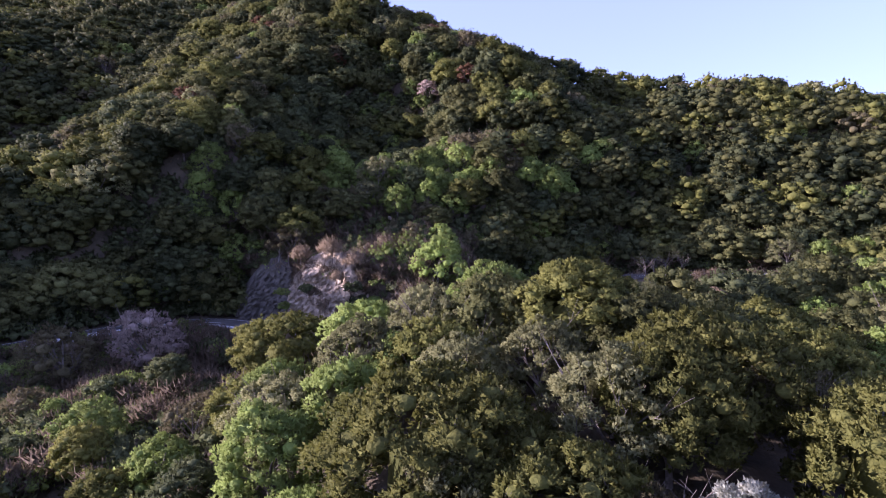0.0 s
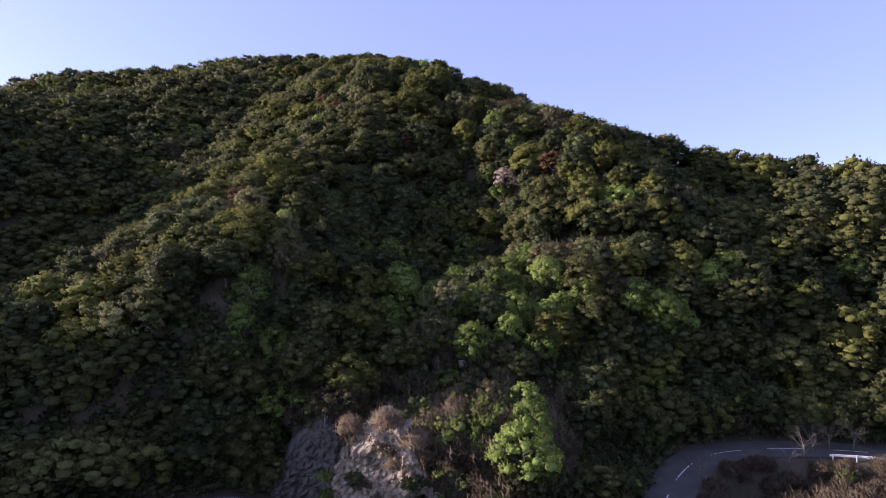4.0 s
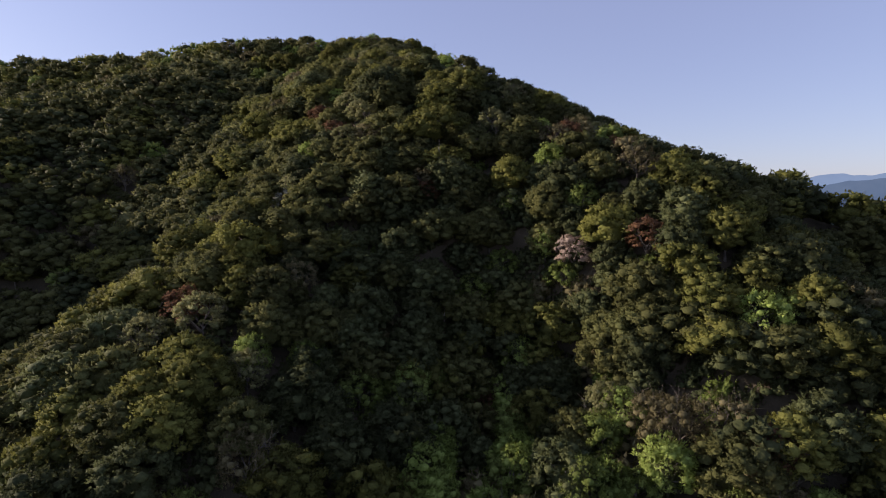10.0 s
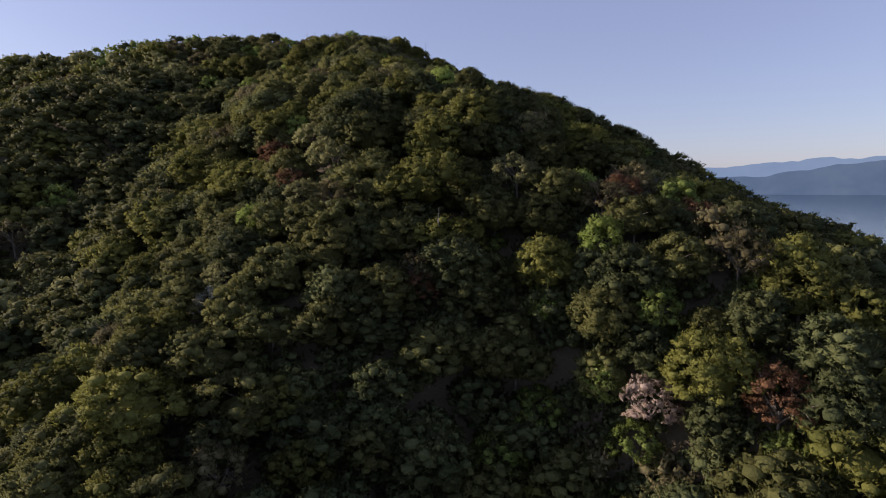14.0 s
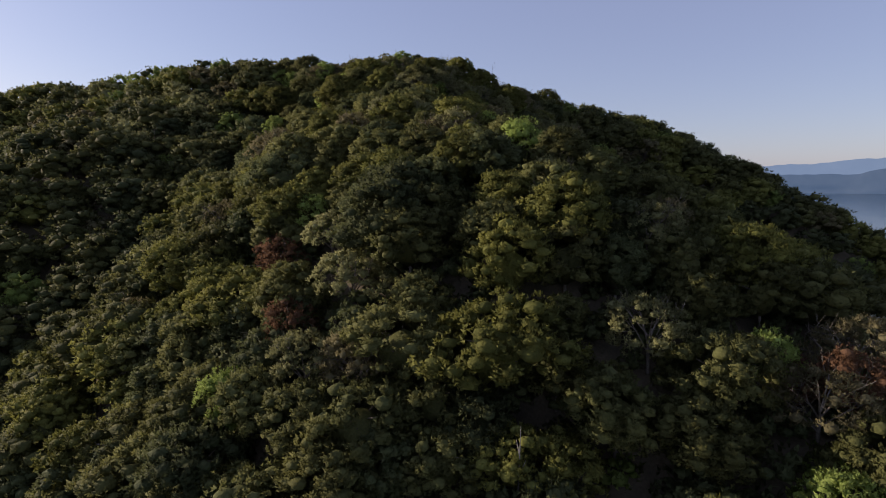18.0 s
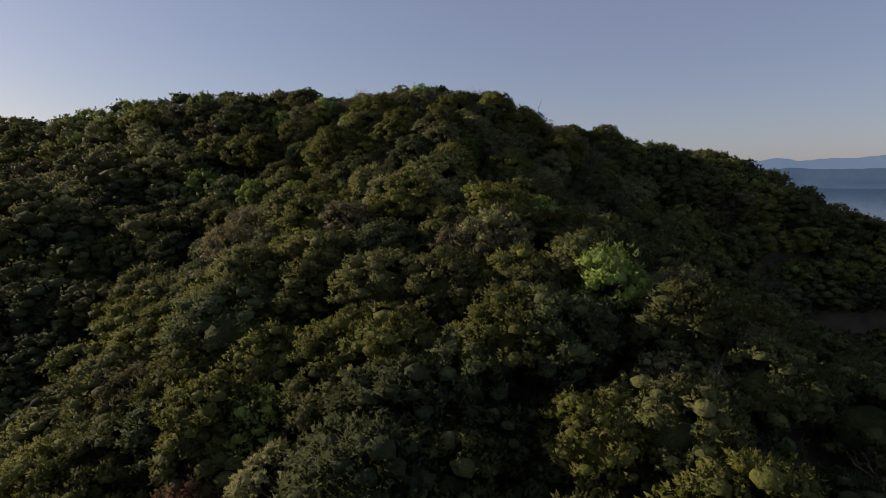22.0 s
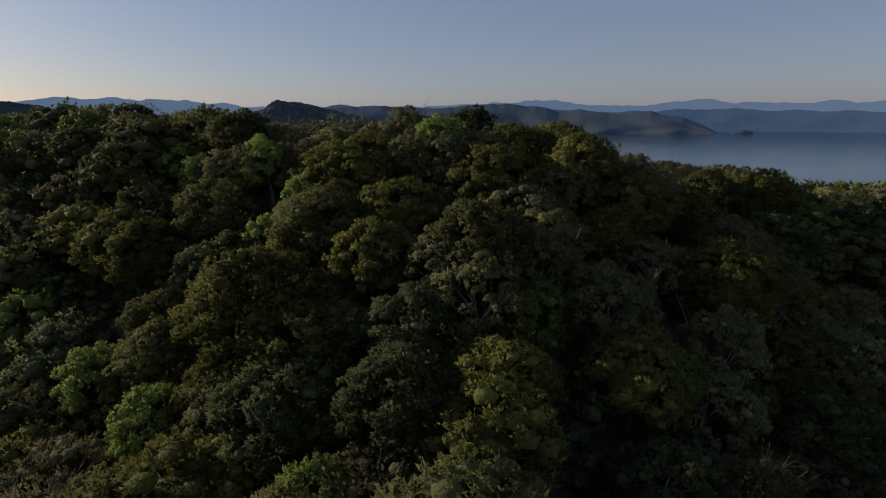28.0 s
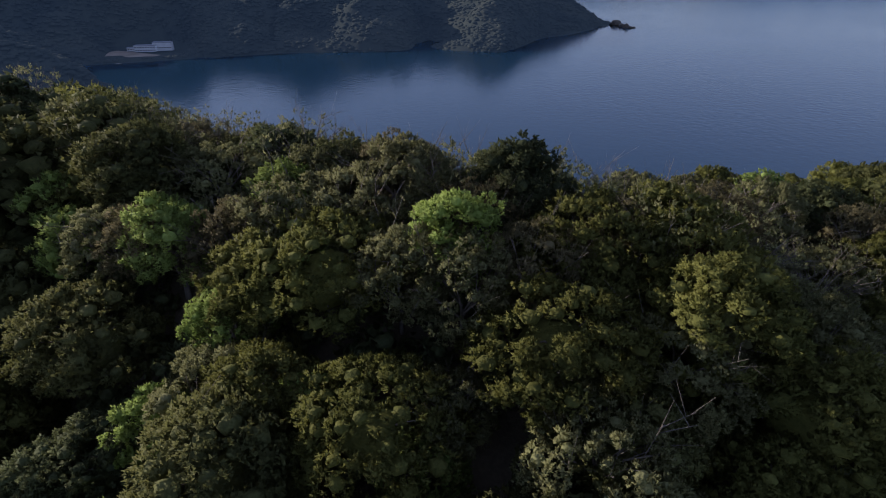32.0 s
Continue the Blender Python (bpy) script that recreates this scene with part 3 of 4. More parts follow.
for key, (radius, tall, base, lobes, lobe, size, upright, stretch, gaps) in KINDS.items():
    for level, (many, small, tufts, blades, fine, core, ball_kind) in LEVELS.items():
        MODELS[key, level] = []
        for variant in range(1 if key in ("silver", "blossom", "russet") else 3):
            g = crown(int(lobes * many), radius * (0.88, 1.0, 1.12, 0.95)[variant], tall * (1.06, 1.0, 0.92, 0.97)[variant], base, lobe * small, tufts, blades, size * fine, upright, stretch, min(1.0, gaps * (1.8 if level == "close" else 1.3)), core, ball_kind, 0.28 if key == "brown" else 0.42)
            if gaps > 0.33:
                w = twigs(base + tall * 0.95, 0.2, radius, 8)
            else:
                w = trunk(base + tall * 0.6, 0.26, radius * 0.6)
            MODELS[key, level].append((triangles("crown", g[0], g[1], [LEAF[key]], normals=g[2]), triangles("trunk", *w, [BARK])))
    FAR_MODELS[key] = [crown(max(14, lobes // 2), radius, tall, base, lobe * 1.15, 9, 3, size * 1.2, upright, stretch, gaps * 0.5, 0.74, 1) for variant in range(3)]
    MIDDLE_MODELS[key] = [crown(int(lobes * 0.8), radius, tall, base, lobe * 1.02, 11, 4, size * 0.92, upright, stretch, gaps * 0.8, 0.68, 1) for variant in range(3)]

taken = []


def tree(key, x, y, s, level):
    """A tree as a thing of its own, on the ground at (x, y)."""
    z = height_at(x, y)
    name, words, group = WORDS[key]
    wide = s * rng.uniform(0.95, 1.08)
    ob = thing(name, pose(x, y, z, 0, 0, rng.uniform(0, 360)) @ Matrix.Diagonal((wide, wide, s, 1)), words, "tree", group)
    c, w = MODELS[key, level][int(rng.integers(len(MODELS[key, level])))]
    part("trunk", w, BARK, ob)
    part("crown", c, LEAF[key], ob)
    taken.append((x, y, KINDS[key][0] * wide))
    return ob


def level_at(x, y):
    """The stretches that are seen from nearest get the finest crowns."""
    if (-6 < y < 55 and abs(x - 4) < 20 + 0.5 * y) or (y > 240 and abs(x + 66) < 34):
        return "close"
    return "corridor" if (-34 < x + 0.25 * y < 46 and y > 95) or (y < 92 and 0 < x < 62 and not road_side(x, y)[2]) else "near"


def plant(key, x, y, s):
    while from_road(np.array([x]), np.array([y]))[0][0] < 6.5:
        y += 1.0
    if not (allowed(x, y) == 2 and y < 80 and s > 0.75):
        tree(key, x, y, s * (0.92 if y < 240 else 0.80), level_at(x, y))


def allowed(x, y):
    """How a spot is grown over: 0 nothing, 1 wood, 2 brush."""
    d, _, north = road_side(x, y)
    if d < 5.5 or (-38 < x < -4 and 84 < y < face_foot(x) + (6.5 if x < -13 else 2.5)):
        return 0
    if (-95 < x < 64 and not north and (y > 53 + max(0.0, x - 12) * 0.72 or (x < -16 + 0.1 * (50 - y) and y > 22))) or (-26 < x < 9 and y > 84 and y < 106 and north) or (d < 8.0 and not north):
        return 2
    return 1


tree("silver", 12.6, 20.0, 0.8, "close")
for x, y, s in ((-16, 113, 0.6), (-4, 151, 0.3), (3, 192, 0.8), (-60, 163, 0.8), (-35, 152, 0.5)):
    tree("silver", x, y, s, "corridor")
for x, y, s in ((-32, 167, 0.7), (-18, 145, 0.7), (16, 126, 0.9), (-65, 195, 0.8), (-7, 182, 0.6)):
    tree("russet", x, y, s, "corridor")
# light green trees along the gully and the bank above the road
for x, y, s in ((0, 100, 0.8), (-24, 131, 0.8), (-16, 146, 0.9), (-3, 123, 0.9), (3, 116, 0.8), (20, 121, 1.0), (25, 121, 1.1), (38, 129, 0.9), (-41, 106, 1.0), (-48, 104, 0.9), (85, 131, 0.7), (-23, 126, 0.8), (-14, 137, 0.9), (-5, 122, 1.0), (24, 120, 1.2), (34, 126, 1.0), (-17, 118, 0.8), (0, 115, 0.8), (11, 131, 0.7), (-9, 160, 0.8), (-15, 167, 0.7), (-6, 156, 0.8)):
    tree("fresh", x, y, s, "corridor")
# trees that stand out by their colour or size
tree("fresh", -9.8, 57.5, 1.15, "close")
tree("fresh", 4.2, 46.4, 1.2, "close")
tree("olive", 13.3, 47.7, 1.05, "close")
tree("fresh", -10.2, 31.0, 1.0, "close")
tree("pale", -10.5, 36.5, 1.0, "close")
tree("brown", 8.9, 20.5, 0.75, "close")
tree("fresh", 14.7, 18.0, 0.8, "close")
tree("blossom", -38.2, 68.5, 1.28, "corridor")
tree("brown", -46.6, 64.2, 1.2, "corridor")
tree("fresh", -0.8, 90.0, 1.15, "corridor")
for x, y, k in ((79.5, 108, "oak"), (82, 104.5, "fresh"), (81, 111.5, "deep"), (78, 102, "olive"), (72, 101.5, "fresh"), (67, 104, "pale")):
    tree(k, x, y, 0.85, "near")
for x, y, k in ((-36.5, 172, "oak"), (-40.5, 170.5, "deep"), (-27, 173, "olive"), (-33.5, 174, "deep"), (-38, 176, "oak")):
    tree(k, x, y, 0.82, "corridor")
tree("deep", 1.5, 153.5, 0.75, "near")
tree("deep", -1.0, 150.0, 0.7, "near")
plant("fresh", -3, 41, 0.9)
for x, y, k in ((-47, 106, "fresh"), (-52, 109, "deep"), (-44, 103.5, "oak"), (-57, 113, "oak"), (-41, 108, "deep"), (14, 122, "brown"), (18, 126, "olive"), (10.5, 120, "fresh"), (22.5, 128, "deep")):
    plant(k, x, y, 1.05)
plant("fresh", -24, 37, 0.8)
plant("fresh", -20, 37, 0.7)
plant("fresh", -22, 119, 0.9)
plant("fresh", -9, 117, 1.0)
plant("fresh", 2, 110, 0.9)
plant("fresh", 23, 119, 1.1)
plant("fresh", 24, 114, 0.9)
plant("fresh", 17, 105, 0.8)
plant("fresh", 0, 96, 0.9)
plant("fresh", -47, 108, 1.1)
plant("fresh", -54, 116, 1.0)
plant("fresh", 61, 131, 0.9)
plant("fresh", 40, 130, 1.0)
plant("fresh", -42, 100, 1.1)
plant("fresh", -39, 103, 1.0)
plant("fresh", -13, 150, 1.0)
plant("fresh", 12, 110, 0.9)
plant("fresh", 35, 117, 0.9)
plant("fresh", -49, 128, 0.9)
plant("fresh", -43, 132, 0.8)
plant("fresh", 1, 134, 1.0)
plant("fresh", 24, 142, 0.8)
plant("fresh", -27, 141, 1.0)
plant("fresh", -59, 175, 1.0)
plant("fresh", -34, 212, 1.2)
plant("fresh", -62, 199, 1.0)
plant("fresh", -60, 221, 0.5)
plant("olive", -68, 232, 0.7)
plant("fresh", -101, 266, 1.0)
plant("fresh", -82, 268, 1.0)
plant("fresh", -69, 260, 0.8)
plant("fresh", -76, 261, 0.8)
plant("fresh", -86, 273, 1.1)
plant("fresh", -84, 264, 1.0)
plant("fresh", -106, 269, 1.0)
plant("pale", 1, 34, 1.0)
plant("pale", 9, 28, 1.0)
plant("pale", -16, 112, 0.7)
plant("pale", -5, 153, 0.5)
plant("pale", -12, 136, 0.5)
plant("pale", -59, 166, 0.9)
plant("pale", -24, 160, 0.6)
plant("pale", -19, 184, 1.1)
plant("pale", 3, 189, 0.9)
plant("pale", -50, 186, 1.0)
plant("pale", -123, 239, 0.9)
plant("pale", -18, 197, 1.0)
plant("pale", -28, 220, 1.0)
plant("pale", -29, 202, 0.9)
plant("pale", -46, 220, 1.1)
plant("pale", -49, 229, 0.9)
plant("pale", -35, 231, 0.8)
plant("pale", -55, 228, 1.0)
plant("pale", -61, 228, 1.0)
plant("pale", -102, 244, 1.0)
plant("pale", -65, 253, 1.1)
plant("pale", -61, 250, 1.2)
plant("pale", -52, 255, 1.2)
plant("pale", -61, 263, 1.1)
plant("pale", -74, 268, 1.1)
plant("pale", -93, 274, 1.1)
plant("pale", -58, 260, 1.1)
plant("pale", -49, 264, 1.0)
plant("pale", -70, 268, 1.1)
plant("pale", -54, 278, 1.1)
plant("pale", -58, 269, 1.1)
plant("pale", -77, 276, 1.3)
plant("pale", -81, 260, 1.1)
plant("pale", -111, 276, 1.2)
plant("olive", 10, 42, 1.2)
plant("olive", -0, 27, 1.3)
plant("olive", 15, 31, 1.2)
plant("olive", 5, 22, 1.0)
plant("olive", -124, 164, 0.9)
plant("olive", -82, 105, 1.2)
plant("olive", -63, 109, 1.1)
plant("olive", -154, 173, 1.0)
plant("olive", -148, 188, 1.1)
plant("olive", -158, 221, 1.0)
plant("olive", -66, 189, 1.2)
plant("olive", -89, 182, 1.0)
plant("olive", -60, 147, 1.2)
plant("olive", -50, 250, 1.1)
plant("olive", 2, 156, 1.2)
plant("olive", -33, 179, 1.4)
plant("olive", -47, 226, 1.2)
plant("olive", -27, 193, 1.2)
plant("olive", -83, 187, 1.1)
plant("olive", -33, 187, 1.2)
plant("olive", -7, 197, 1.2)
plant("olive", -81, 196, 1.2)
plant("olive", -56, 205, 1.1)
plant("olive", -42, 204, 1.1)
plant("olive", -40, 228, 1.0)
plant("olive", -79, 251, 1.3)
plant("olive", -78, 243, 1.0)
plant("olive", -77, 247, 1.6)
plant("olive", -58, 245, 1.0)
plant("olive", -98, 255, 1.3)
plant("olive", -53, 266, 0.9)
plant("olive", -35, 336, 1.2)
plant("brown", -46, 66, 0.7)
plant("brown", -42, 113, 1.0)
plant("brown", -116, 189, 1.0)
plant("brown", 14, 126, 1.0)
plant("brown", -23, 108, 0.9)
plant("brown", -49, 144, 1.0)
plant("brown", -19, 141, 0.8)
plant("brown", -6, 100, 0.7)
plant("brown", 7, 130, 1.1)
plant("brown", -32, 168, 0.9)
plant("brown", -88, 236, 1.0)
plant("brown", -46, 177, 1.0)
plant("brown", -85, 232, 1.2)
plant("brown", -84, 226, 1.3)
plant("brown", -50, 235, 0.9)
plant("brown", -37, 251, 1.0)
plant("brown", -43, 297, 1.0)
plant("brown", -105, 274, 1.1)
plant("brown", -87, 268, 1.1)
plant("brown", -71, 274, 1.1)
plant("brown", -94, 267, 1.1)
plant("brown", -67, 271, 1.1)
plant("russet", 7, 152, 1.0)
plant("russet", -63, 194, 0.9)
plant("russet", -58, 276, 0.8)
plant("blossom", -4, 157, 1.0)
plant("blossom", -36, 247, 0.9)
plant("deep", -49, 196, 1.3)
plant("deep", -71, 208, 1.3)
plant("deep", -49, 191, 1.4)
plant("deep", -122, 276, 1.1)
plant("deep", -41, 317, 1.0)
plant("oak", -78, 256, 1.3)


def plant_top(key, x, y, top):
    """A tree whose crown reaches a given height."""
    z = height_at(x, y)
    tree(key, x, y, float(np.clip((top - z) / 9.2, 0.6, 1.35)), level_at(x, y))


plant_top("deep", -70, 278.5, 167.6)
plant_top("deep", -91, 280, 166.6)
plant_top("deep", -119, 279, 168.0)
plant_top("deep", -46, 300, 160.6)
plant_top("brown", -43.5, 295, 160.6)
plant_top("russet", -58.5, 275, 164.0)
plant_top("brown", -63, 276, 166.0)
plant_top("brown", -80, 279, 167.6)
plant_top("pale", -85, 277, 167.0)
plant_top("brown", -100, 279, 167.0)



def mix_at(x, y, z):
    """Which kind grows at a spot: shares by height, gully and side of the hill."""
    gully = 1.15 * math.exp(-(((x + 9) / 16) ** 2) - ((y - 130) / 32) ** 2) + 0.9 * math.exp(-(((x - 20) / 15) ** 2) - ((y - 118) / 14) ** 2)
    crest = float(smooth_step(np.array(z), 132.0, 150.0))
    patch = float(waves(np.array(x), np.array(y), 16, 3.0))
    u = rng.random()
    if u < gully * 0.8:
        return ("fresh", "fresh", "fresh", "brown", "fresh", "deep", "pale", "fresh")[int(rng.integers(8))]
    if y > 258 and -170 < x < -40 and u < 0.55:
        return ("brown", "pale", "olive", "pale", "fresh", "olive", "pale", "olive")[int(rng.integers(8))]
    if u < crest * 0.7:
        return ("pale", "fresh", "olive", "pale", "oak", "deep", "pale", "brown")[int(rng.integers(8))]
    u = rng.random()
    # mostly dark kinds on this bank: its shade is put into leaf colour
    if -52 < x < -24 and 122 < y < 166 and u < 0.8:
        return "deep" if u < 0.4 else "oak"
    if y < 110 and x > 20 and not road_side(x, y)[2]:
        return "fresh" if u < 0.25 else "pale" if u < 0.33 else "olive" if u < 0.6 else "oak" if u < 0.85 else "deep"
    if y < 70 and -25 < x < 3:
        return "fresh" if u < 0.38 else "pale" if u < 0.74 else "olive"
    if y > 240 and -60 < x < -25:
        return "pale" if u < 0.5 else "olive" if u < 0.72 else "brown" if u < 0.86 else "oak"
    if y < 70 and x > -25:
        return "olive" if u < 0.40 else "oak" if u < 0.68 else "fresh" if u < 0.82 else "pale" if u < 0.95 else "brown"
    if x < -115:
        return "oak" if u < 0.6 else "deep" if u < 0.86 else "olive" if u < 0.96 else "brown"
    olive = 0.28 + 0.22 * patch
    return "olive" if u < olive else "oak" if u < 0.76 else "deep" if u < 0.90 else "fresh" if u < 0.925 else "pale" if u < 0.955 else "brown" if u < 0.996 else "russet"


count = {k: 0 for k in KINDS}
woods = {k: [] for k in KINDS}
brush = []
gap = 7.0
extra = []
steep = []
for i, gx in enumerate(np.arange(-330, 175, gap)):
    for gy in np.arange(-9, 392, gap * 0.92):
        x, y = gx + rng.uniform(-2.1, 2.1), gy + (gap * 0.46 if i % 2 else 0) + rng.uniform(-2.1, 2.1)
        if y > 312 + 0.42 * max(0, min(x + 60, 150)) or (abs(x) < 5 and y < 6):
            continue
        grown = allowed(x, y)
        if y > 228 and abs(x + 70) < 40:
            extra.append((x + 2.6, y + 2.4))
        if grown == 0 or any((x - a) ** 2 + (y - b) ** 2 < (0.72 * r) ** 2 for a, b, r in taken[:200]):
            continue
        z = height_at(x, y)
        if z < LAKE + 2 and y > 200:
            continue
        if grown == 2:
            brush.append((x, y, z))
            continue
        rise = abs(height_at(x + 1, y) - z) + abs(height_at(x, y + 1) - z)
        if rise > 1.05 and 90 < y < 240 and -120 < x < 105:
            steep.append((x, y, rise))
        key = mix_at(x, y, z)
        if level_at(x, y) == "close" or ((-44 < x + 0.25 * y < 46 or (0 < x < 75 and y < 95) or (110 < y < 172 and 0 < x < 34)) and y < 292 and count[key] < 288):
            count[key] += 1
            tree(key, x, y, rng.uniform(0.78, 1.04) * (0.97 if x > 10 and y > 190 else 1.03 if y > 228 else 1.0) * (1.2 if x < -36 and y < 108 and road_side(x, y)[0] < 22 else 1.0), level_at(x, y))
        else:
            woods[key].append((x, y, z))
for x, y in extra[::2]:
    if not any((x - a) ** 2 + (y - b) ** 2 < 5 for a, b, r in taken):
        key = mix_at(x, y, 148.0)
        if count[key] < 285:
            count[key] += 1
            tree(key, x, y, rng.uniform(0.6, 0.85), level_at(x, y))
# steep banks carry more trees one above the other
for x, y, rise in steep:
    for k in range(2 if rise > 1.6 else 1):
        a, b = x + rng.uniform(-2.6, 2.6), y + rng.uniform(1.6, 3.0) * (1 if k else -1)
        if allowed(a, b) == 1:
            key = "deep" if rng.random() < 0.5 else "oak" if rng.random() < 0.7 else "olive"
            if -28 < a + 0.25 * b < 40 and count[key] < 288:
                count[key] += 1
                tree(key, a, b, rng.uniform(0.7, 0.95), "near")
            else:
                woods[key].append((a, b, height_at(a, b) - 0.6))
# trees that crowd down to the road's inner edge
for k in range(4, len(ROAD_LINE), 4):
    for off in (7.2, 11.0):
        p = offset_line(ROAD_LINE, off + rng.uniform(-0.7, 0.7))[k]
        if (p[0] < -38 or p[0] > 16) and p[0] < 80:
            tree("deep" if rng.random() < 0.5 else "oak" if rng.random() < 0.8 else "fresh", p[0], p[1], rng.uniform(0.75, 1.05), "near")
# no bare gaps in the canopy: young evergreens stand between the larger trees
stand = np.array([q[:2] for q in taken] + [q[:2] for places in woods.values() for q in places])
young = []
for gx in np.arange(-130, 105, 3.4):
    for gy in np.arange(93, 292, 3.4):
        x, y = gx + rng.uniform(-1.0, 1.0), gy + rng.uniform(-1.0, 1.0)
        if -90 < x + 0.25 * y < 118 and allowed(x, y) == 1 and np.hypot(stand[:, 0] - x, stand[:, 1] - y).min() > 4.6:
            young.append((x, y))
            stand = np.concatenate((stand, [(x, y)]))
young.sort(key=lambda q: abs(q[0] + 0.25 * q[1] - 6))
for k, (x, y) in enumerate(young):
    key = "deep" if rng.random() < 0.5 else "oak"
    if k < 295:
        wide = rng.uniform(0.6, 0.8)
        ob = thing("evergreen_sapling", pose(x, y, height_at(x, y), 0, 0, rng.uniform(0, 360)) @ Matrix.Diagonal((wide, wide, wide * 0.95, 1)), "young dark evergreen sapling between larger trees", "tree", "saplings on the hill")
        c, w = MODELS[key, level_at(x, y)][int(rng.integers(3))]
        part("trunk", w, BARK, ob)
        part("crown", c, LEAF[key], ob)
    else:
        woods[key].append((x, y, height_at(x, y) - 2.4))
for key, places in woods.items():
    pieces = []
    for x, y, z in places:
        v, t, m = (MIDDLE_MODELS if -62 < x + 0.25 * y < 96 and 10 < y < 330 else FAR_MODELS)[key][int(rng.integers(3))]
        a, s = rng.uniform(0, 2 * math.pi), rng.uniform(0.80, 1.06) * (1.0 if x > 10 and y > 190 else 1.08 if y > 215 else 1.0)
        r = np.array(((math.cos(a), math.sin(a), 0), (-math.sin(a), math.cos(a), 0), (0, 0, 1)))
        pieces.append((v @ r * s * (1.04, 1.04, 1) + (x, y, z), t, m @ r))
    if pieces:
        single(WORDS[key][0] + "_wood", joined(pieces), LEAF[key], "far woodland of " + WORDS[key][2].replace(" on the hill", "") + " on the slopes", "woodland", kind="stuff")

# undergrowth between the trunks, greener in the gully
under = {"deep": [], "fresh": [], "brown": []}
clump = crown(5, 0.85, 1.5, 0.1, 0.6, 9, 4, 0.20, 0.8, core=0.5, fine=1)
for gx in np.arange(-130, 105, 3.5):
    for gy in np.arange(60, 300, 3.5):
        x, y = gx + rng.uniform(-1.5, 1.5), gy + rng.uniform(-1.5, 1.5)
        if (-62 < x + 0.25 * y < 64 or (x > 30 and y < 150)) and (allowed(x, y) == 1 or (allowed(x, y) == 2 and y > 86 and -30 < x < 10)):
            wet = math.exp(-(((x + 11) / 17) ** 2) - ((y - 125) / 34) ** 2)
            key = ("fresh", "fresh", "brown", "deep")[int(rng.integers(4))] if rng.random() < wet * 1.3 else "deep"
            k = rng.uniform(1.2, 2.1) * (1.2 if wet > 0.4 else 1.0)
            z = height_at(x, y)
            sharp = abs(height_at(x + 2, y) - z) + abs(height_at(x, y + 2) - z)
            for j in range(3 if sharp > 2.6 else 0):
                a, b = x + rng.uniform(-1.6, 1.6), y + rng.uniform(-1.6, 1.6)
                under[key].append((clump[0] * k + (a, b, height_at(a, b)), clump[1], clump[2]))
            under[key].append((clump[0] * k + (x, y, height_at(x, y)), clump[1], clump[2]))
for key, name in (("deep", "evergreen_undergrowth"), ("fresh", "green_undergrowth"), ("brown", "brown_undergrowth")):
    single(name, joined(under[key]), LEAF[key], name.replace("_", " ") + " covering the slope beneath the trees", "undergrowth", kind="stuff")

# ---- road ----
def ribbon(line, left, right, lift=0.0):
    way = np.gradient(line[:, :2], axis=0)
    way /= np.linalg.norm(way, axis=1)[:, None]
    side = np.stack((-way[:, 1], way[:, 0]), 1)
    a, b = np.column_stack((line[:, :2] + side * left, line[:, 2] + lift)), np.column_stack((line[:, :2] + side * right, line[:, 2] + lift))
    n = len(line)
    i = np.arange(n - 1)
    return np.concatenate((a, b)), np.concatenate((np.stack((i, i + n, i + n + 1), 1), np.stack((i, i + n + 1, i + 1), 1)))


road = single("road", ribbon(ROAD_LINE, 3.3, -3.3), ASPHALT, "grey asphalt mountain road with worn white lines", "road", kind="structure")
first = (int(np.hypot(ROAD_LINE[:, 0] + 22, ROAD_LINE[:, 1] - 83.5).argmin()) - 3) % 9
for k in range(first, len(ROAD_LINE) - 6, 9):
    part("dash", ribbon(ROAD_LINE[k:k + 6], 0.08, -0.08, 0.006), PAINT, road, "white centre dash")
for s, upto in ((2.75, -14), (-2.75, -9)):
    part("edge_line", ribbon(ROAD_LINE[ROAD_LINE[:, 0] < upto], s + 0.05, s - 0.05, 0.006), PAINT, road, "worn white edge line")

# ---- guard rails ----
def swept(line, profile):
    """A profile of (outward, up) points swept along the line, closed."""
    way = np.gradient(line[:, :2], axis=0)
    way /= np.linalg.norm(way, axis=1)[:, None]
    side = np.stack((-way[:, 1], way[:, 0]), 1)
    rows = [np.column_stack((line[:, :2] + side * o, line[:, 2] + u)) for o, u in profile]
    n, m = len(line), len(profile)
    t = []
    for k in range(m):
        i = np.arange(n - 1)
        a, b = k * n + i, (k + 1) % m * n + i
        t += [np.stack((a, a + 1, b + 1), 1), np.stack((a, b + 1, b), 1)]
    return np.concatenate(rows), np.concatenate(t)


BEAM = [(0.05, 0.40), (0.00, 0.47), (0.06, 0.545), (0.06, 0.575), (0.00, 0.65), (0.05, 0.72), (0.085, 0.72), (0.035, 0.65), (0.095, 0.575), (0.095, 0.545), (0.035, 0.47), (0.085, 0.40)]
post_mesh = triangles("post", *joined([limb((0, 0, -0.5), (0, 0, 0.78), 0.07, 0.07, 10), limb((0, 0, 0.78), (0, 0, 0.80), 0.07, 0.03, 10)]), [RAIL])


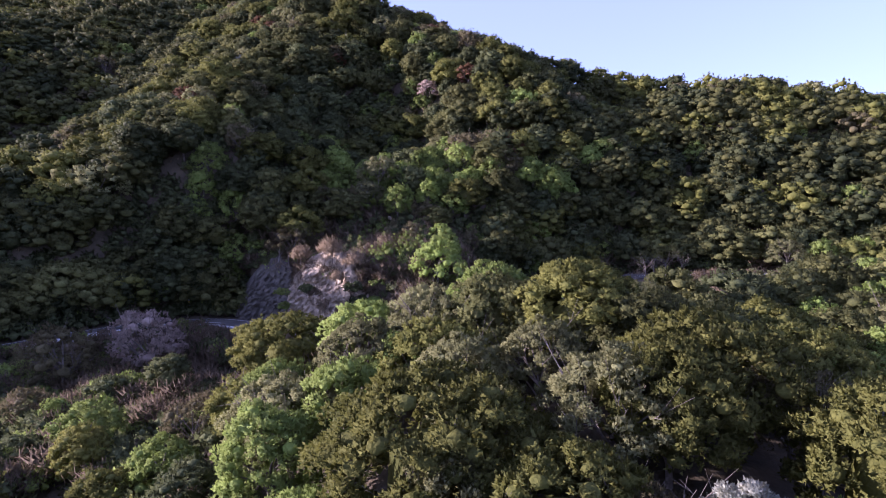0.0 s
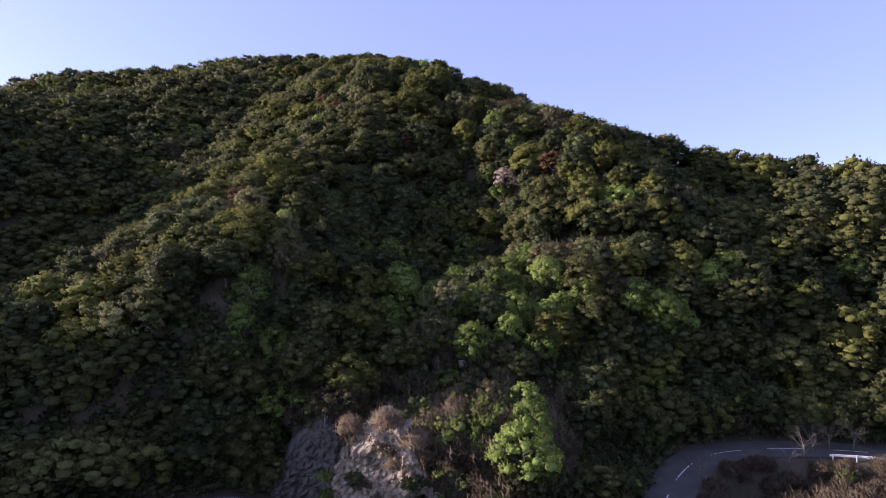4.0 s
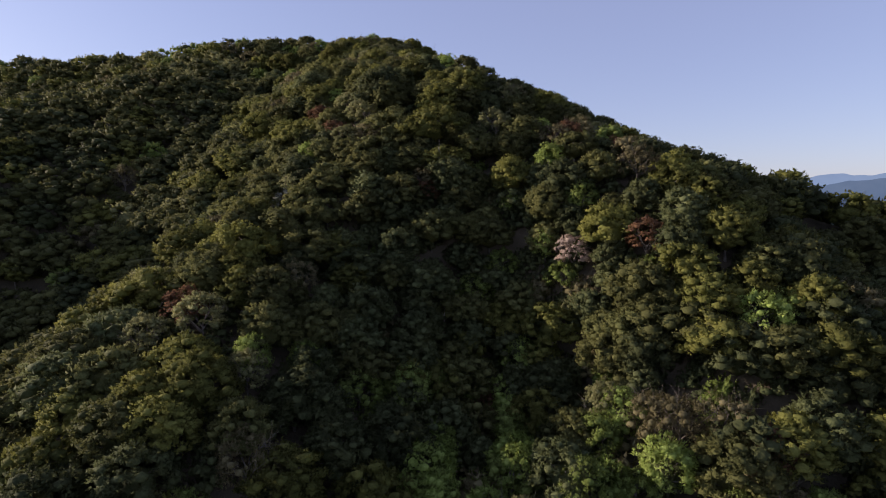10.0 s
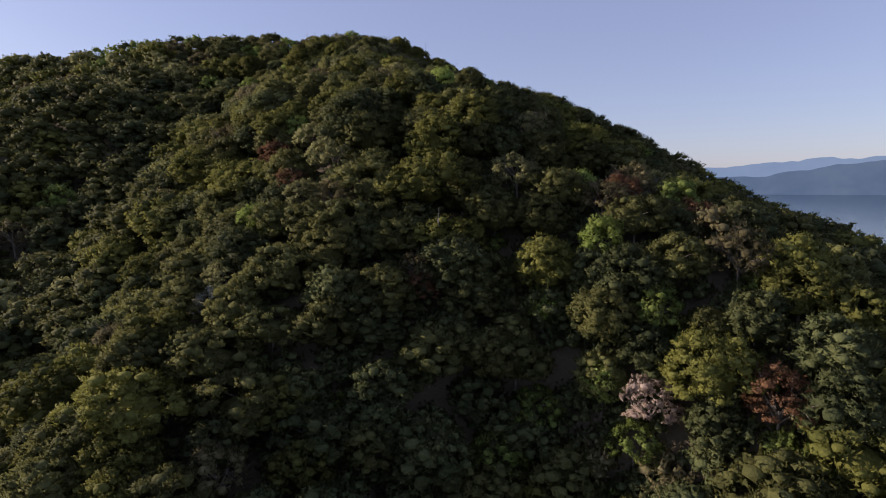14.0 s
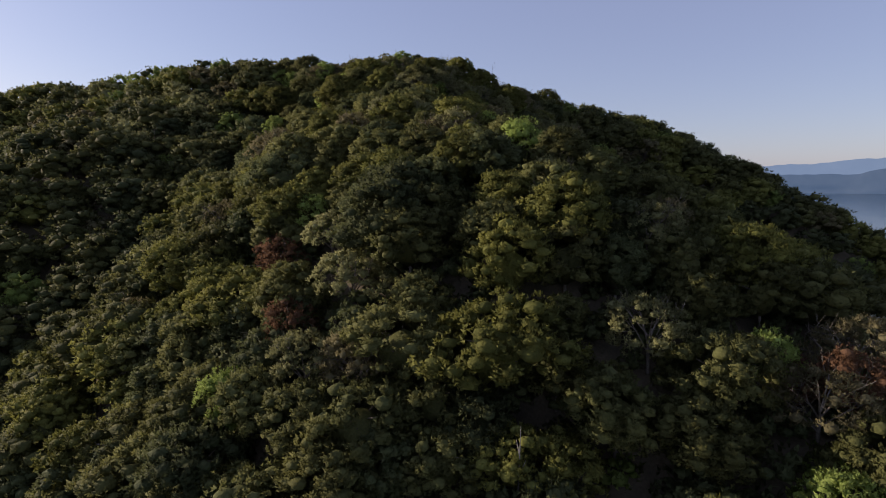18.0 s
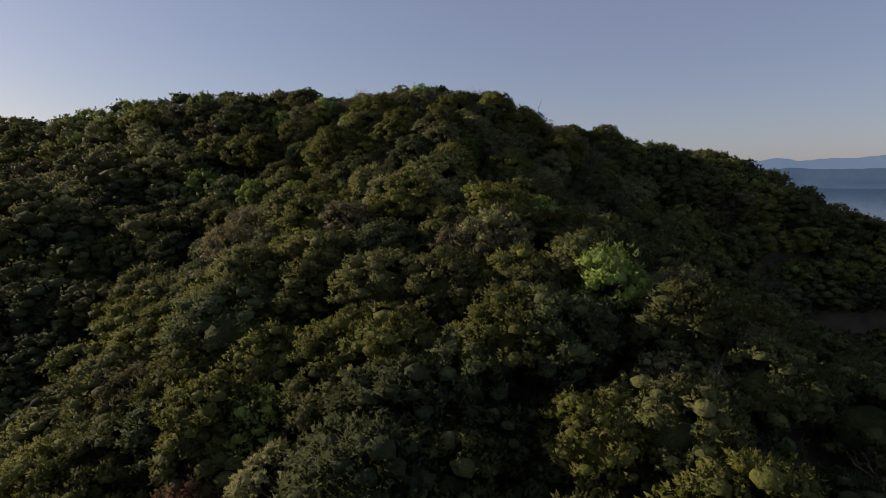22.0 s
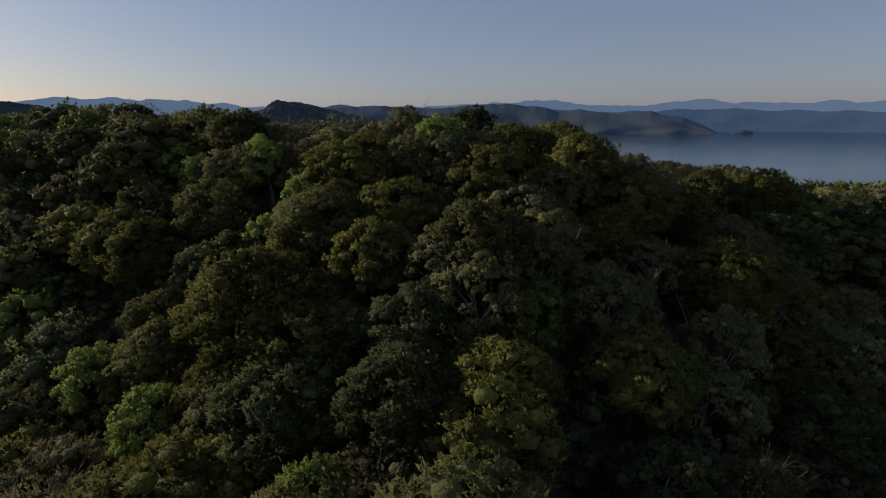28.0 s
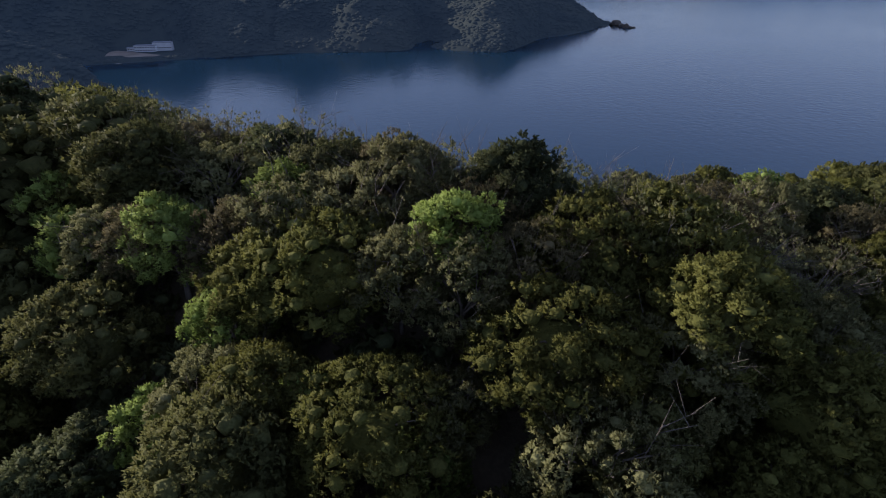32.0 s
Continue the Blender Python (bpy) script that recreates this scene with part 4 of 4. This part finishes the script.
def guardrail(x0, x1, label):
    line = offset_line(ROAD_LINE, -3.85)
    line = line[(line[:, 0] > x0) & (line[:, 0] < x1)]
    o = np.array(line[0])
    ob = thing("guardrail", Vector(o), label, "guardrail", "guard rails along the road")
    part("beam", swept(line - o, BEAM), RAIL, ob, "white corrugated steel beam", smooth=False)
    run = np.concatenate(([0], np.cumsum(np.linalg.norm(np.diff(line[:, :2], axis=0), axis=1))))
    for s in np.arange(0.4, run[-1], 3.0):
        q = np.array([np.interp(s, run, line[:, k]) for k in range(3)]) - o
        p = part("post", post_mesh, RAIL, ob)
        p.location = q


guardrail(-95, -12, "white steel guardrail along the outer edge of the bend")
guardrail(43, 64, "white steel guardrail beside the upper road stretch")


# ---- poles and marker posts ----
def pole(x, y, height, label):
    z = height_at(x, y)
    ob = thing("utility_pole", Vector((x, y, z)), label, "pole")
    part("shaft", limb((0, 0, -0.4), (0.03, 0, height), 0.13, 0.08, 12), POST, ob)
    part("band", limb((0, 0, height * 0.38), (0, 0, height * 0.38 + 0.25), 0.15, 0.15, 12), YELLOW, ob, "pale marking band")
    part("step_bolt", limb((-0.25, 0, height * 0.6), (0.25, 0, height * 0.6), 0.012, 0.012, 6), POST, ob)


pole(-45.6, 95.2, 6.4, "thin grey roadside pole before the dark trees")
pole(30.5, 117.5, 5.2, "thin grey roadside pole at the upper bend")


def marker(x, y, label):
    z = height_at(x, y)
    ob = thing("marker_post", Vector((x, y, z)), label, "marker post", "marker posts beside the road")
    part("post", limb((0, 0, -0.2), (0, 0, 1.1), 0.05, 0.05, 10), POST, ob)
    part("reflector", limb((0, 0, 0.75), (0, 0, 1.05), 0.08, 0.08, 10), YELLOW, ob, "yellow reflective sleeve")


marker(53.5, 116.2, "slim post with a yellow sleeve beside the road")
marker(-66.5, 80.6, "slim post with a yellow sleeve at the road's inner edge")
marker(-72, 73.5, "slim post with a yellow sleeve at the road's inner edge")


# ---- rock faces ----
def rock_face(name, foot, height, lean, cols, rows, seed, mat, label, rough=1.0):
    """A craggy cut face: foot line of (x, y, z), with the height above it."""
    line = spline(foot, 0.3)
    run = np.linspace(0, 1, len(line))
    verts = []
    for k in range(rows):
        u = k / (rows - 1)
        h = np.interp(run, np.linspace(0, 1, len(height)), height)
        y = line[:, 1] + lean * u**1.4
        z = line[:, 2] - 0.6 + (h + 0.6) * u
        n1 = waves(line[:, 0] + 3 * u, z, 2.3, seed)
        n2 = np.abs(waves(line[:, 0] * 1.2 - z * 0.8, z + line[:, 0] * 0.5, 0.9, seed + 1))
        n3 = waves(line[:, 0] * 1.5, z * 1.4, 0.42, seed + 2)
        n4 = np.abs(waves(line[:, 0] * 2.3 + z * 1.1, z * 2.0 - line[:, 0], 0.5, seed + 5))
        ledge = (z * 0.8 + 0.5 * n1) % 1.0
        edge = np.minimum(1, 4 * (1 - u) + 0.1)
        push = rough * edge * (1.0 * n1 + 0.8 * n2 + 0.30 * n3 + 0.30 * n4 + 0.12 * ledge)
        verts.append(np.column_stack((line[:, 0] + 0.3 * n3, y - push, z + 0.25 * n3)))
    for k in range(1, 5):
        top = verts[rows - 1]
        verts.append(top + np.column_stack((0 * h, np.full(len(h), 1.1 * k), 0.25 * k + 0.35 * waves(line[:, 0], line[:, 0] * 0 + k, 1.2, seed))))
    rows += 4
    n = len(line)
    i = (np.arange(rows - 1)[:, None] * n + np.arange(n - 1)).ravel()
    return single(name, (np.concatenate(verts), np.concatenate((np.stack((i, i + 1, i + n + 1), 1), np.stack((i, i + n + 1, i + n), 1)))), mat, label, "rock face", kind="structure", smooth=False)


rock_face("rock_face", [(-27.5, 91.4, 40), (-24, 89.9, 40), (-20, 88.2, 40), (-15.5, 86.4, 40), (-11.5, 85.6, 40)], [8.5, 10.5, 11.8, 10.5, 5.0], 5.5, 60, 64, 0.4, ROCK, "pale weathered rock cutting above the bend", 1.25)
rock_face("rock_face_low", [(-12.8, 85.9, 40), (-9, 85.0, 40), (-5.5, 84.9, 40)], [4.5, 3.2, 1.6], 3.2, 40, 26, 4.4, ROCK, "low crumbling rock bank beside the road", 0.8)
# dark colour of the next two faces stands in for tree shade
rock_face("rock_face_shaded", [(-37, 95.4, 40), (-33, 94.0, 40), (-29.5, 92.6, 40), (-26.5, 91.2, 40)], [5, 9, 10.5, 9.0], 4.0, 40, 54, 1.7, DARK_ROCK, "dark grey rock cutting, the trees' shade put into its colour", 1.1)
rock_face("rock_face_wall", [(-88, 56.5, 39), (-76, 67, 39), (-68, 77.5, 39.5), (-60, 86.5, 40), (-52, 93.2, 40), (-45, 97.5, 40)], [3, 3.5, 3.5, 3, 2.5, 1.5], 1.6, 60, 14, 2.9, DARK_ROCK, "dark cut slope along the road's inner edge, shade put into its colour", 0.5)


def boulder(x, y, z, s, seed, mat, label):
    v, t = BALLS[2]
    k = 1 + 0.22 * waves(v[:, 0] * 3 + seed, v[:, 1] * 3 + v[:, 2] * 2, 1.0, seed)
    ob = single("boulder", (v * k[:, None] * s, t), mat, label, "rock", "fallen rocks by the road", smooth=False)
    ob.matrix_basis = pose(x, y, z + s[2] * 0.5, 0, 0, 40 * seed)


for k, (x, y, s) in enumerate(((-23.5, 88.6, 0.8), (-21.0, 87.6, 0.5), (-19.2, 86.9, 0.4), (-26.0, 90.2, 0.6), (-16.5, 85.9, 0.4), (-14.0, 85.2, 0.35))):
    boulder(x, y, 39.7, np.array((s * 1.2, s * 0.8, s)), k + 0.5, ROCK, "pale angular boulder at the foot of the cutting")
boulder(-14.5, 108.5, height_at(-14.5, 108.5) - 0.2, np.array((1.5, 0.8, 0.9)), 7.3, ROCK, "pale rock outcrop among brown brush on the slope")
boulder(-10.5, 107.5, height_at(-10.5, 107.5), np.array((0.9, 0.7, 0.8)), 8.1, ROCK, "pale rock outcrop among brown brush on the slope")

# ---- palisade that holds the bank ----
fence_line = offset_line(ROAD_LINE, 4.5)
fence_line = fence_line[(fence_line[:, 0] > -6.5) & (fence_line[:, 0] < 7.5)]
o = np.array(fence_line[0])
fence = thing("retaining_palisade", Vector(o), "low palisade of weathered grey stakes holding the bank", "fence")
stake_mesh = triangles("stake", *joined([limb((0, 0, -0.6), (0, 0.05, 1.35), 0.075, 0.065, 7), limb((0, 0.05, 1.35), (0, 0.05, 1.42), 0.065, 0.02, 7)]), [SNAG])
run = np.concatenate(([0], np.cumsum(np.linalg.norm(np.diff(fence_line[:, :2], axis=0), axis=1))))
for d in np.arange(0.1, run[-1], 0.32):
    p = part("stake", stake_mesh, SNAG, fence)
    p.location = np.array([np.interp(d, run, fence_line[:, k]) for k in range(3)]) - o + (0, 0, rng.uniform(-0.12, 0.08))
    p.rotation_euler = (rng.uniform(-0.05, 0.05), rng.uniform(-0.05, 0.05), rng.uniform(0, 3))
part("rail", swept(fence_line - o + (0, 0.1, 0.9), [(-0.04, 0), (0.04, 0), (0.04, 0.1), (-0.04, 0.1)]), SNAG, fence, "horizontal wooden rail", smooth=False)

# ---- brush below and above the road ----
SHRUBS = {}
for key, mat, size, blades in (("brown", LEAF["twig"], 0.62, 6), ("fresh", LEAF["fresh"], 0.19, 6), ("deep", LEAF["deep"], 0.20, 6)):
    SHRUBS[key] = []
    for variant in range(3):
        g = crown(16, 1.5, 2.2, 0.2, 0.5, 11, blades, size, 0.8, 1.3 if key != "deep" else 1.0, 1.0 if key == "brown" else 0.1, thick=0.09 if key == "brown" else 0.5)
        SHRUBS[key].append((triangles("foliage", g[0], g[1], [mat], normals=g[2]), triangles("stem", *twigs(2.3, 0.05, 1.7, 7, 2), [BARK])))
SHRUB_WORDS = {"brown": "leafless brown shrub with thin tangled stems", "fresh": "low green shrub in fresh leaf", "deep": "low dark green evergreen shrub"}


SHRUB_COUNT = {"brown": 0, "fresh": 0, "deep": 0}
SPARE = {"brown": [], "fresh": [], "deep": []}
SIMPLE = {k: crown(10, 1.5, 2.2, 0.1, 0.6, 8, 6 if k == "brown" else 4, 0.62 if k == "brown" else 0.22, 0.8, 1.2, 1.0 if k == "brown" else 0.2, thick=0.10 if k == "brown" else 0.5) for k in SPARE}


def shrub(key, x, y, s, height=None):
    SHRUB_COUNT[key] += 1
    if height is None and (SHRUB_COUNT[key] > 250 or y < 50):
        z = height_at(x, y)
        SPARE[key].append((SIMPLE[key][0] * s + (x, y, z - 0.1), SIMPLE[key][1], SIMPLE[key][2]))
        return
    z = height_at(x, y) if height is None else height
    ob = thing(key.replace("brown", "bare").replace("fresh", "green").replace("deep", "evergreen") + "_shrub", pose(x, y, z - 0.1, 0, 0, rng.uniform(0, 360)) @ Matrix.Diagonal((s, s, s * rng.uniform(0.8, 1.2), 1)), SHRUB_WORDS[key], "shrub", "shrubs by the road")
    f, w = SHRUBS[key][int(rng.integers(3))]
    part("stem", w, BARK, ob)
    part("foliage", f, None, ob)


for x, y, z in sorted(brush, key=lambda q: (q[0] + 5) ** 2 + (q[1] - 80) ** 2):
    if (y < 50 and x < -14) or (y < 60 and x < -30):
        u = rng.random()
        tree("fresh" if u < 0.38 else "olive" if u < 0.55 else "brown" if u < 0.68 else "deep", x, y, rng.uniform(0.4, 0.7), "corridor" if y < 60 and x > -45 else "near")
    for k in range(19 if y > 50 or x > -14 else 9):
        a, b = x + rng.uniform(-4.2, 4.2), y + rng.uniform(-4.2, 4.2)
        d = from_road(np.array([a]), np.array([b]))[0][0]
        if d < 4.3 or math.hypot(a + 38.2, b - 68.5) < 4.0 or math.hypot(a + 0.8, b - 89) < 3.0 or (-38 < a < -4 and 85 < b < face_foot(a) + (5.0 if a < -13 else 1.5)):
            continue
        uphill = b > 100 - 0.1 * a or (b > 88 and -22 < a < 6)
        u = rng.random()
        if b < 52 and a < -14:
            key = "brown" if u < 0.15 else "fresh" if u < 0.50 else "deep"
        elif a > 10:
            key = "brown" if u < 0.92 else "fresh" if u < 0.96 else "deep"
        elif -22 < a < 6 or -75 < a < -14:
            key = "brown" if u < (0.72 if b > 84 else 0.5) else "fresh" if u < (0.86 if b > 84 else 0.62) else "deep"
        else:
            key = "deep" if u < 0.7 else "fresh"
        shrub(key, a, b, rng.uniform(0.7, 1.25) * (0.7 if d < 9 and not road_side(a, b)[2] else 1.0))
# brown thicket along the top of the cutting
for a in np.arange(-40, -3, 1.0):
    for off in (5.2, 6.6, 8.0, 9.4):
        shrub("brown" if rng.random() < 0.7 else "fresh" if rng.random() < 0.4 else "deep", a + rng.uniform(-0.5, 0.5), face_foot(a) + off - (2.5 if a > -13 else 0) + rng.uniform(-0.5, 0.5), rng.uniform(0.7, 1.2))
# tufts of green that cling to the rock cutting
for a, b, z, k, key in ((-22.6, 88.0, 45.2, 0.75, "deep"), (-21.4, 87.8, 44.8, 0.55, "brown"), (-27.3, 90.1, 44.5, 0.7, "fresh"), (-26.9, 89.6, 42.2, 0.6, "fresh"), (-14.5, 86.6, 45.5, 0.9, "deep"), (-13.5, 85.8, 43.0, 1.0, "deep"),
                        (-11.5, 85.6, 43.2, 0.9, "fresh"), (-9.5, 85.2, 42.0, 0.9, "deep"), (-17.5, 87.9, 47.5, 0.6, "brown"), (-19.5, 87.6, 42.5, 0.6, "brown"), (-16.5, 86.4, 41.8, 0.7, "brown"), (-24.5, 92.0, 50.5, 0.9, "brown"), (-19.0, 91.6, 51.0, 1.0, "brown"), (-15.0, 90.6, 49.5, 1.1, "brown")):
    shrub(key, a, b, k, z)
# grass and ferns above the palisade
for p in offset_line(ROAD_LINE, 5.3):
    if -8 < p[0] < 9:
        shrub("fresh" if rng.random() < 0.6 else "deep", p[0], p[1], rng.uniform(0.5, 0.85), p[2] + 1.0)
# evergreen skirts where the wood meets the road
for off in (5.0, 5.7, 6.4, 7.2):
    for p in offset_line(ROAD_LINE, off)[::2]:
        a, b = p[0] + rng.uniform(-0.9, 0.9), p[1] + rng.uniform(-0.4, 0.4)
        if a < 66 and not -38 < a < -3:
            shrub("deep" if rng.random() < 0.8 else "fresh" if rng.random() < 0.5 else "brown", a, b, rng.uniform(0.8, 1.5))
for key, pieces in SPARE.items():
    if pieces:
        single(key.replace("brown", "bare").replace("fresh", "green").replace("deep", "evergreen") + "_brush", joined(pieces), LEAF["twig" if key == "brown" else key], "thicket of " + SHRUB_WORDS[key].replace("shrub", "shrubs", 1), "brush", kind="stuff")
# dry grass on the open slopes
tuft_places = []
for k in range(5200):
    x, y = rng.uniform(-90, 70), rng.uniform(45, 118)
    d = from_road(np.array([x]), np.array([y]))[0][0]
    if d > 3.9 and d < 26 and not (-38 < x < -5 and 85 < y < face_foot(x) + 5):
        tuft_places.append((x, y))
tuft_places = np.array(tuft_places)
tz = ground_height(tuft_places[:, 0], tuft_places[:, 1])
blades = []
for (x, y), z in zip(tuft_places, tz):
    n = 6
    a = rng.uniform(0, 6.28, n)
    r = rng.uniform(0.05, 0.35, (n, 1))
    foot = np.column_stack((x + np.cos(a) * 0.15, y + np.sin(a) * 0.15, np.full(n, z - 0.05)))
    tip = foot + np.column_stack((np.cos(a) * r[:, 0], np.sin(a) * r[:, 0], rng.uniform(0.3, 0.9, n)))
    w = np.column_stack((-np.sin(a), np.cos(a), 0 * a)) * 0.05
    blades.append((np.stack((foot - w, foot + w, tip), 1).reshape(-1, 3), np.arange(3 * n).reshape(-1, 3)))
single("dry_grass", joined(blades), VERGE, "dry straw-coloured grass along the road banks", "grass", kind="stuff")


# ---- bare and dead trees ----
def bare_tree(x, y, height, spread, label, mat=BARK, name="bare_tree", forks=9, buds=False):
    z = height_at(x, y)
    ob = thing(name, pose(x, y, z, 0, 0, rng.uniform(0, 360)), label, "tree")
    part("trunk", limb((0, 0, -0.5), (0.1, 0, height * 0.45), height * 0.022, height * 0.015, 7), mat, ob)
    part("crown", twigs(height, height * 0.013, spread, forks, 4), mat, ob)
    if buds:
        part("foliage", crown(26, spread * 1.05, height * 0.66, height * 0.32, 0.8, 9, 5, 0.17, 0.9, 1.2, 1.0, thick=0.35), LEAF["pale"], ob, "pale opening leaf buds")


for x, y, h in ((43, 108.6, 5.0), (45.5, 108.9, 5.5), (48.5, 108.3, 5.0), (40, 105, 5.5), (37.5, 104, 4.5), (-29, 78.5, 3.2), (24, 99.5, 4.5)):
    bare_tree(x, y, h, h * 0.45, "leafless tree with pale grey branches beside the road")
for x, y, h in ((-60, 277, 9.5), (-66.5, 279, 9), (-76, 280, 9.5), (-88, 279, 10), (-97, 280, 9), (-110, 279, 9.5), (-49, 284, 9), (-38, 270, 8.5), (-27, 262, 8), (-63, 281, 9), (-70, 283, 9.5), (-73, 277, 8.5), (-79, 283, 9.5), (-84, 281, 9), (-92, 282, 9.5), (-101, 282, 9.5), (-105, 278, 9), (-115, 282, 9.5), (-124, 280, 9.5), (-131, 279, 9), (-139, 280, 9.5), (-55, 281, 9), (-44, 288, 8.5)):
    bare_tree(x, y, h, h * 0.4, "feathery tree with pale opening buds on the crest of the hill", BARK, forks=12, buds=True)


def snag(x, y, height, label, base=None):
    z = height_at(x, y) if base is None else base
    ob = thing("dead_tree", pose(x, y, z, 0, 2, rng.uniform(0, 360)), label, "dead tree")
    part("trunk", joined([limb((0, 0, -0.5), (0.05, 0.1, height * 0.5), 0.11, 0.08, 7), limb((0.05, 0.1, height * 0.5), (0.2, 0.05, height), 0.08, 0.02, 7)]), SNAG, ob)
    part("stub", limb((0.1, 0.1, height * 0.6), (0.7, 0.3, height * 0.75), 0.06, 0.02, 5), SNAG, ob)
    part("stub", limb((0.08, 0.1, height * 0.75), (-0.5, 0.1, height * 0.86), 0.05, 0.02, 5), SNAG, ob)


snag(-29.6, 95.8, 6.0, "bleached dead trunk on top of the rock cutting", 47.0)
snag(-27.6, 95.4, 5.0, "bleached dead trunk on top of the rock cutting", 47.0)
snag(-30.2, 170.5, 10.5, "tall bleached dead trunk rising out of the canopy")
snag(-26, 149.5, 8.0, "bleached dead trunk in the green gully")

# ---- far woods on the headland ----
ring = np.arange(6) * math.pi / 3
bv = np.concatenate((np.column_stack((np.cos(ring), np.sin(ring), 0 * ring - 0.3)), np.column_stack((0.75 * np.cos(ring + 0.5), 0.75 * np.sin(ring + 0.5), 0 * ring + 0.45)), [(0, 0, 0.8)]))
bt = np.array([q for k in range(6) for q in ((k, (k + 1) % 6, 6 + k), ((k + 1) % 6, 6 + (k + 1) % 6, 6 + k), (6 + k, 6 + (k + 1) % 6, 12))])
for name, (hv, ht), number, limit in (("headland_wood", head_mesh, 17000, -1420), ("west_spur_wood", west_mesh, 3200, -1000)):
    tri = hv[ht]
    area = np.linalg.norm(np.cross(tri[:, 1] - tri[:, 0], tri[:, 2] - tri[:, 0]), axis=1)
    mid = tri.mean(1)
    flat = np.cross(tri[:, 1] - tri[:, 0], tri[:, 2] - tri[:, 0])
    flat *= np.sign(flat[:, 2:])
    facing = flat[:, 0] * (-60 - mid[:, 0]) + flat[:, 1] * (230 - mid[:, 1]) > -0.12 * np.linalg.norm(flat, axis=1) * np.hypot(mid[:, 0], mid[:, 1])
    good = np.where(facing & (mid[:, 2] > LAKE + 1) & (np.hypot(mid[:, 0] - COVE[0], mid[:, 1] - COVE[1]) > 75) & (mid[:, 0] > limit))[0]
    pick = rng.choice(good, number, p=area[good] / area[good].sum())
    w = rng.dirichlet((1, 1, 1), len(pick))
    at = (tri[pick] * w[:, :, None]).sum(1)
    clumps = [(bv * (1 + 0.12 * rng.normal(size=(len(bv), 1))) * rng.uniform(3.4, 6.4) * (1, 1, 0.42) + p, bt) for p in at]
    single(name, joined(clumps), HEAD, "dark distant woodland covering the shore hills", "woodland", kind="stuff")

# ---- the cove ----
single("beach", sheet(np.linspace(-945, -845, 9), np.linspace(835, 915, 7), lambda x, y: LAKE + 1.6 + 0.02 * (y - 835) - 0.015 * (x + 945) + 0.3 * waves(x, y, 13, 1.0)), SHORE, "pale gravel yard beside the cove", "beach", kind="structure")


def house(x, y, long, deep, high, turn, storeys, label):
    ob = thing("seaside_building", pose(x, y, LAKE + 2.6, 0, 0, turn), label, "building", "buildings at the cove")
    part("wall", box(long, deep, high, 0, 0, 0), WHITE, ob, smooth=False)
    part("roof", box(long + 1.2, deep + 1.2, 0.7, 0, 0, high), ROOF, ob, "flat grey roof", smooth=False)
    n = int(long // 4)
    for s in range(storeys):
        for k in range(n):
            part("window", box(2.4, 0.2, 1.5, -long / 2 + (k + 0.5) * long / n, -deep / 2 - 0.06, high * (s + 0.35) / storeys), GLASS, ob, "dark window", smooth=False)


house(-893, 930, 34, 13, 9.5, 30, 2, "white two-storey building with rows of windows by the cove")
house(-875, 950, 30, 11, 13.0, 30, 1, "long white building with a flat roof behind another")
house(-920, 925, 14, 9, 5, 30, 1, "low white shed at the edge of the yard")
for k, (x, y, s) in enumerate(((-212, 1632, 9), (-196, 1600, 6), (-185, 1588, 7), (-176, 1580, 4), (-168, 1585, 3))):
    boulder(x, y, LAKE - 1.0, np.array((s * 1.5, s, s * 0.9)), k + 1.2, DARK_ROCK, "dark sea rock off the headland's tip")
# small islet before the far shore
iv, it = BALLS[2]
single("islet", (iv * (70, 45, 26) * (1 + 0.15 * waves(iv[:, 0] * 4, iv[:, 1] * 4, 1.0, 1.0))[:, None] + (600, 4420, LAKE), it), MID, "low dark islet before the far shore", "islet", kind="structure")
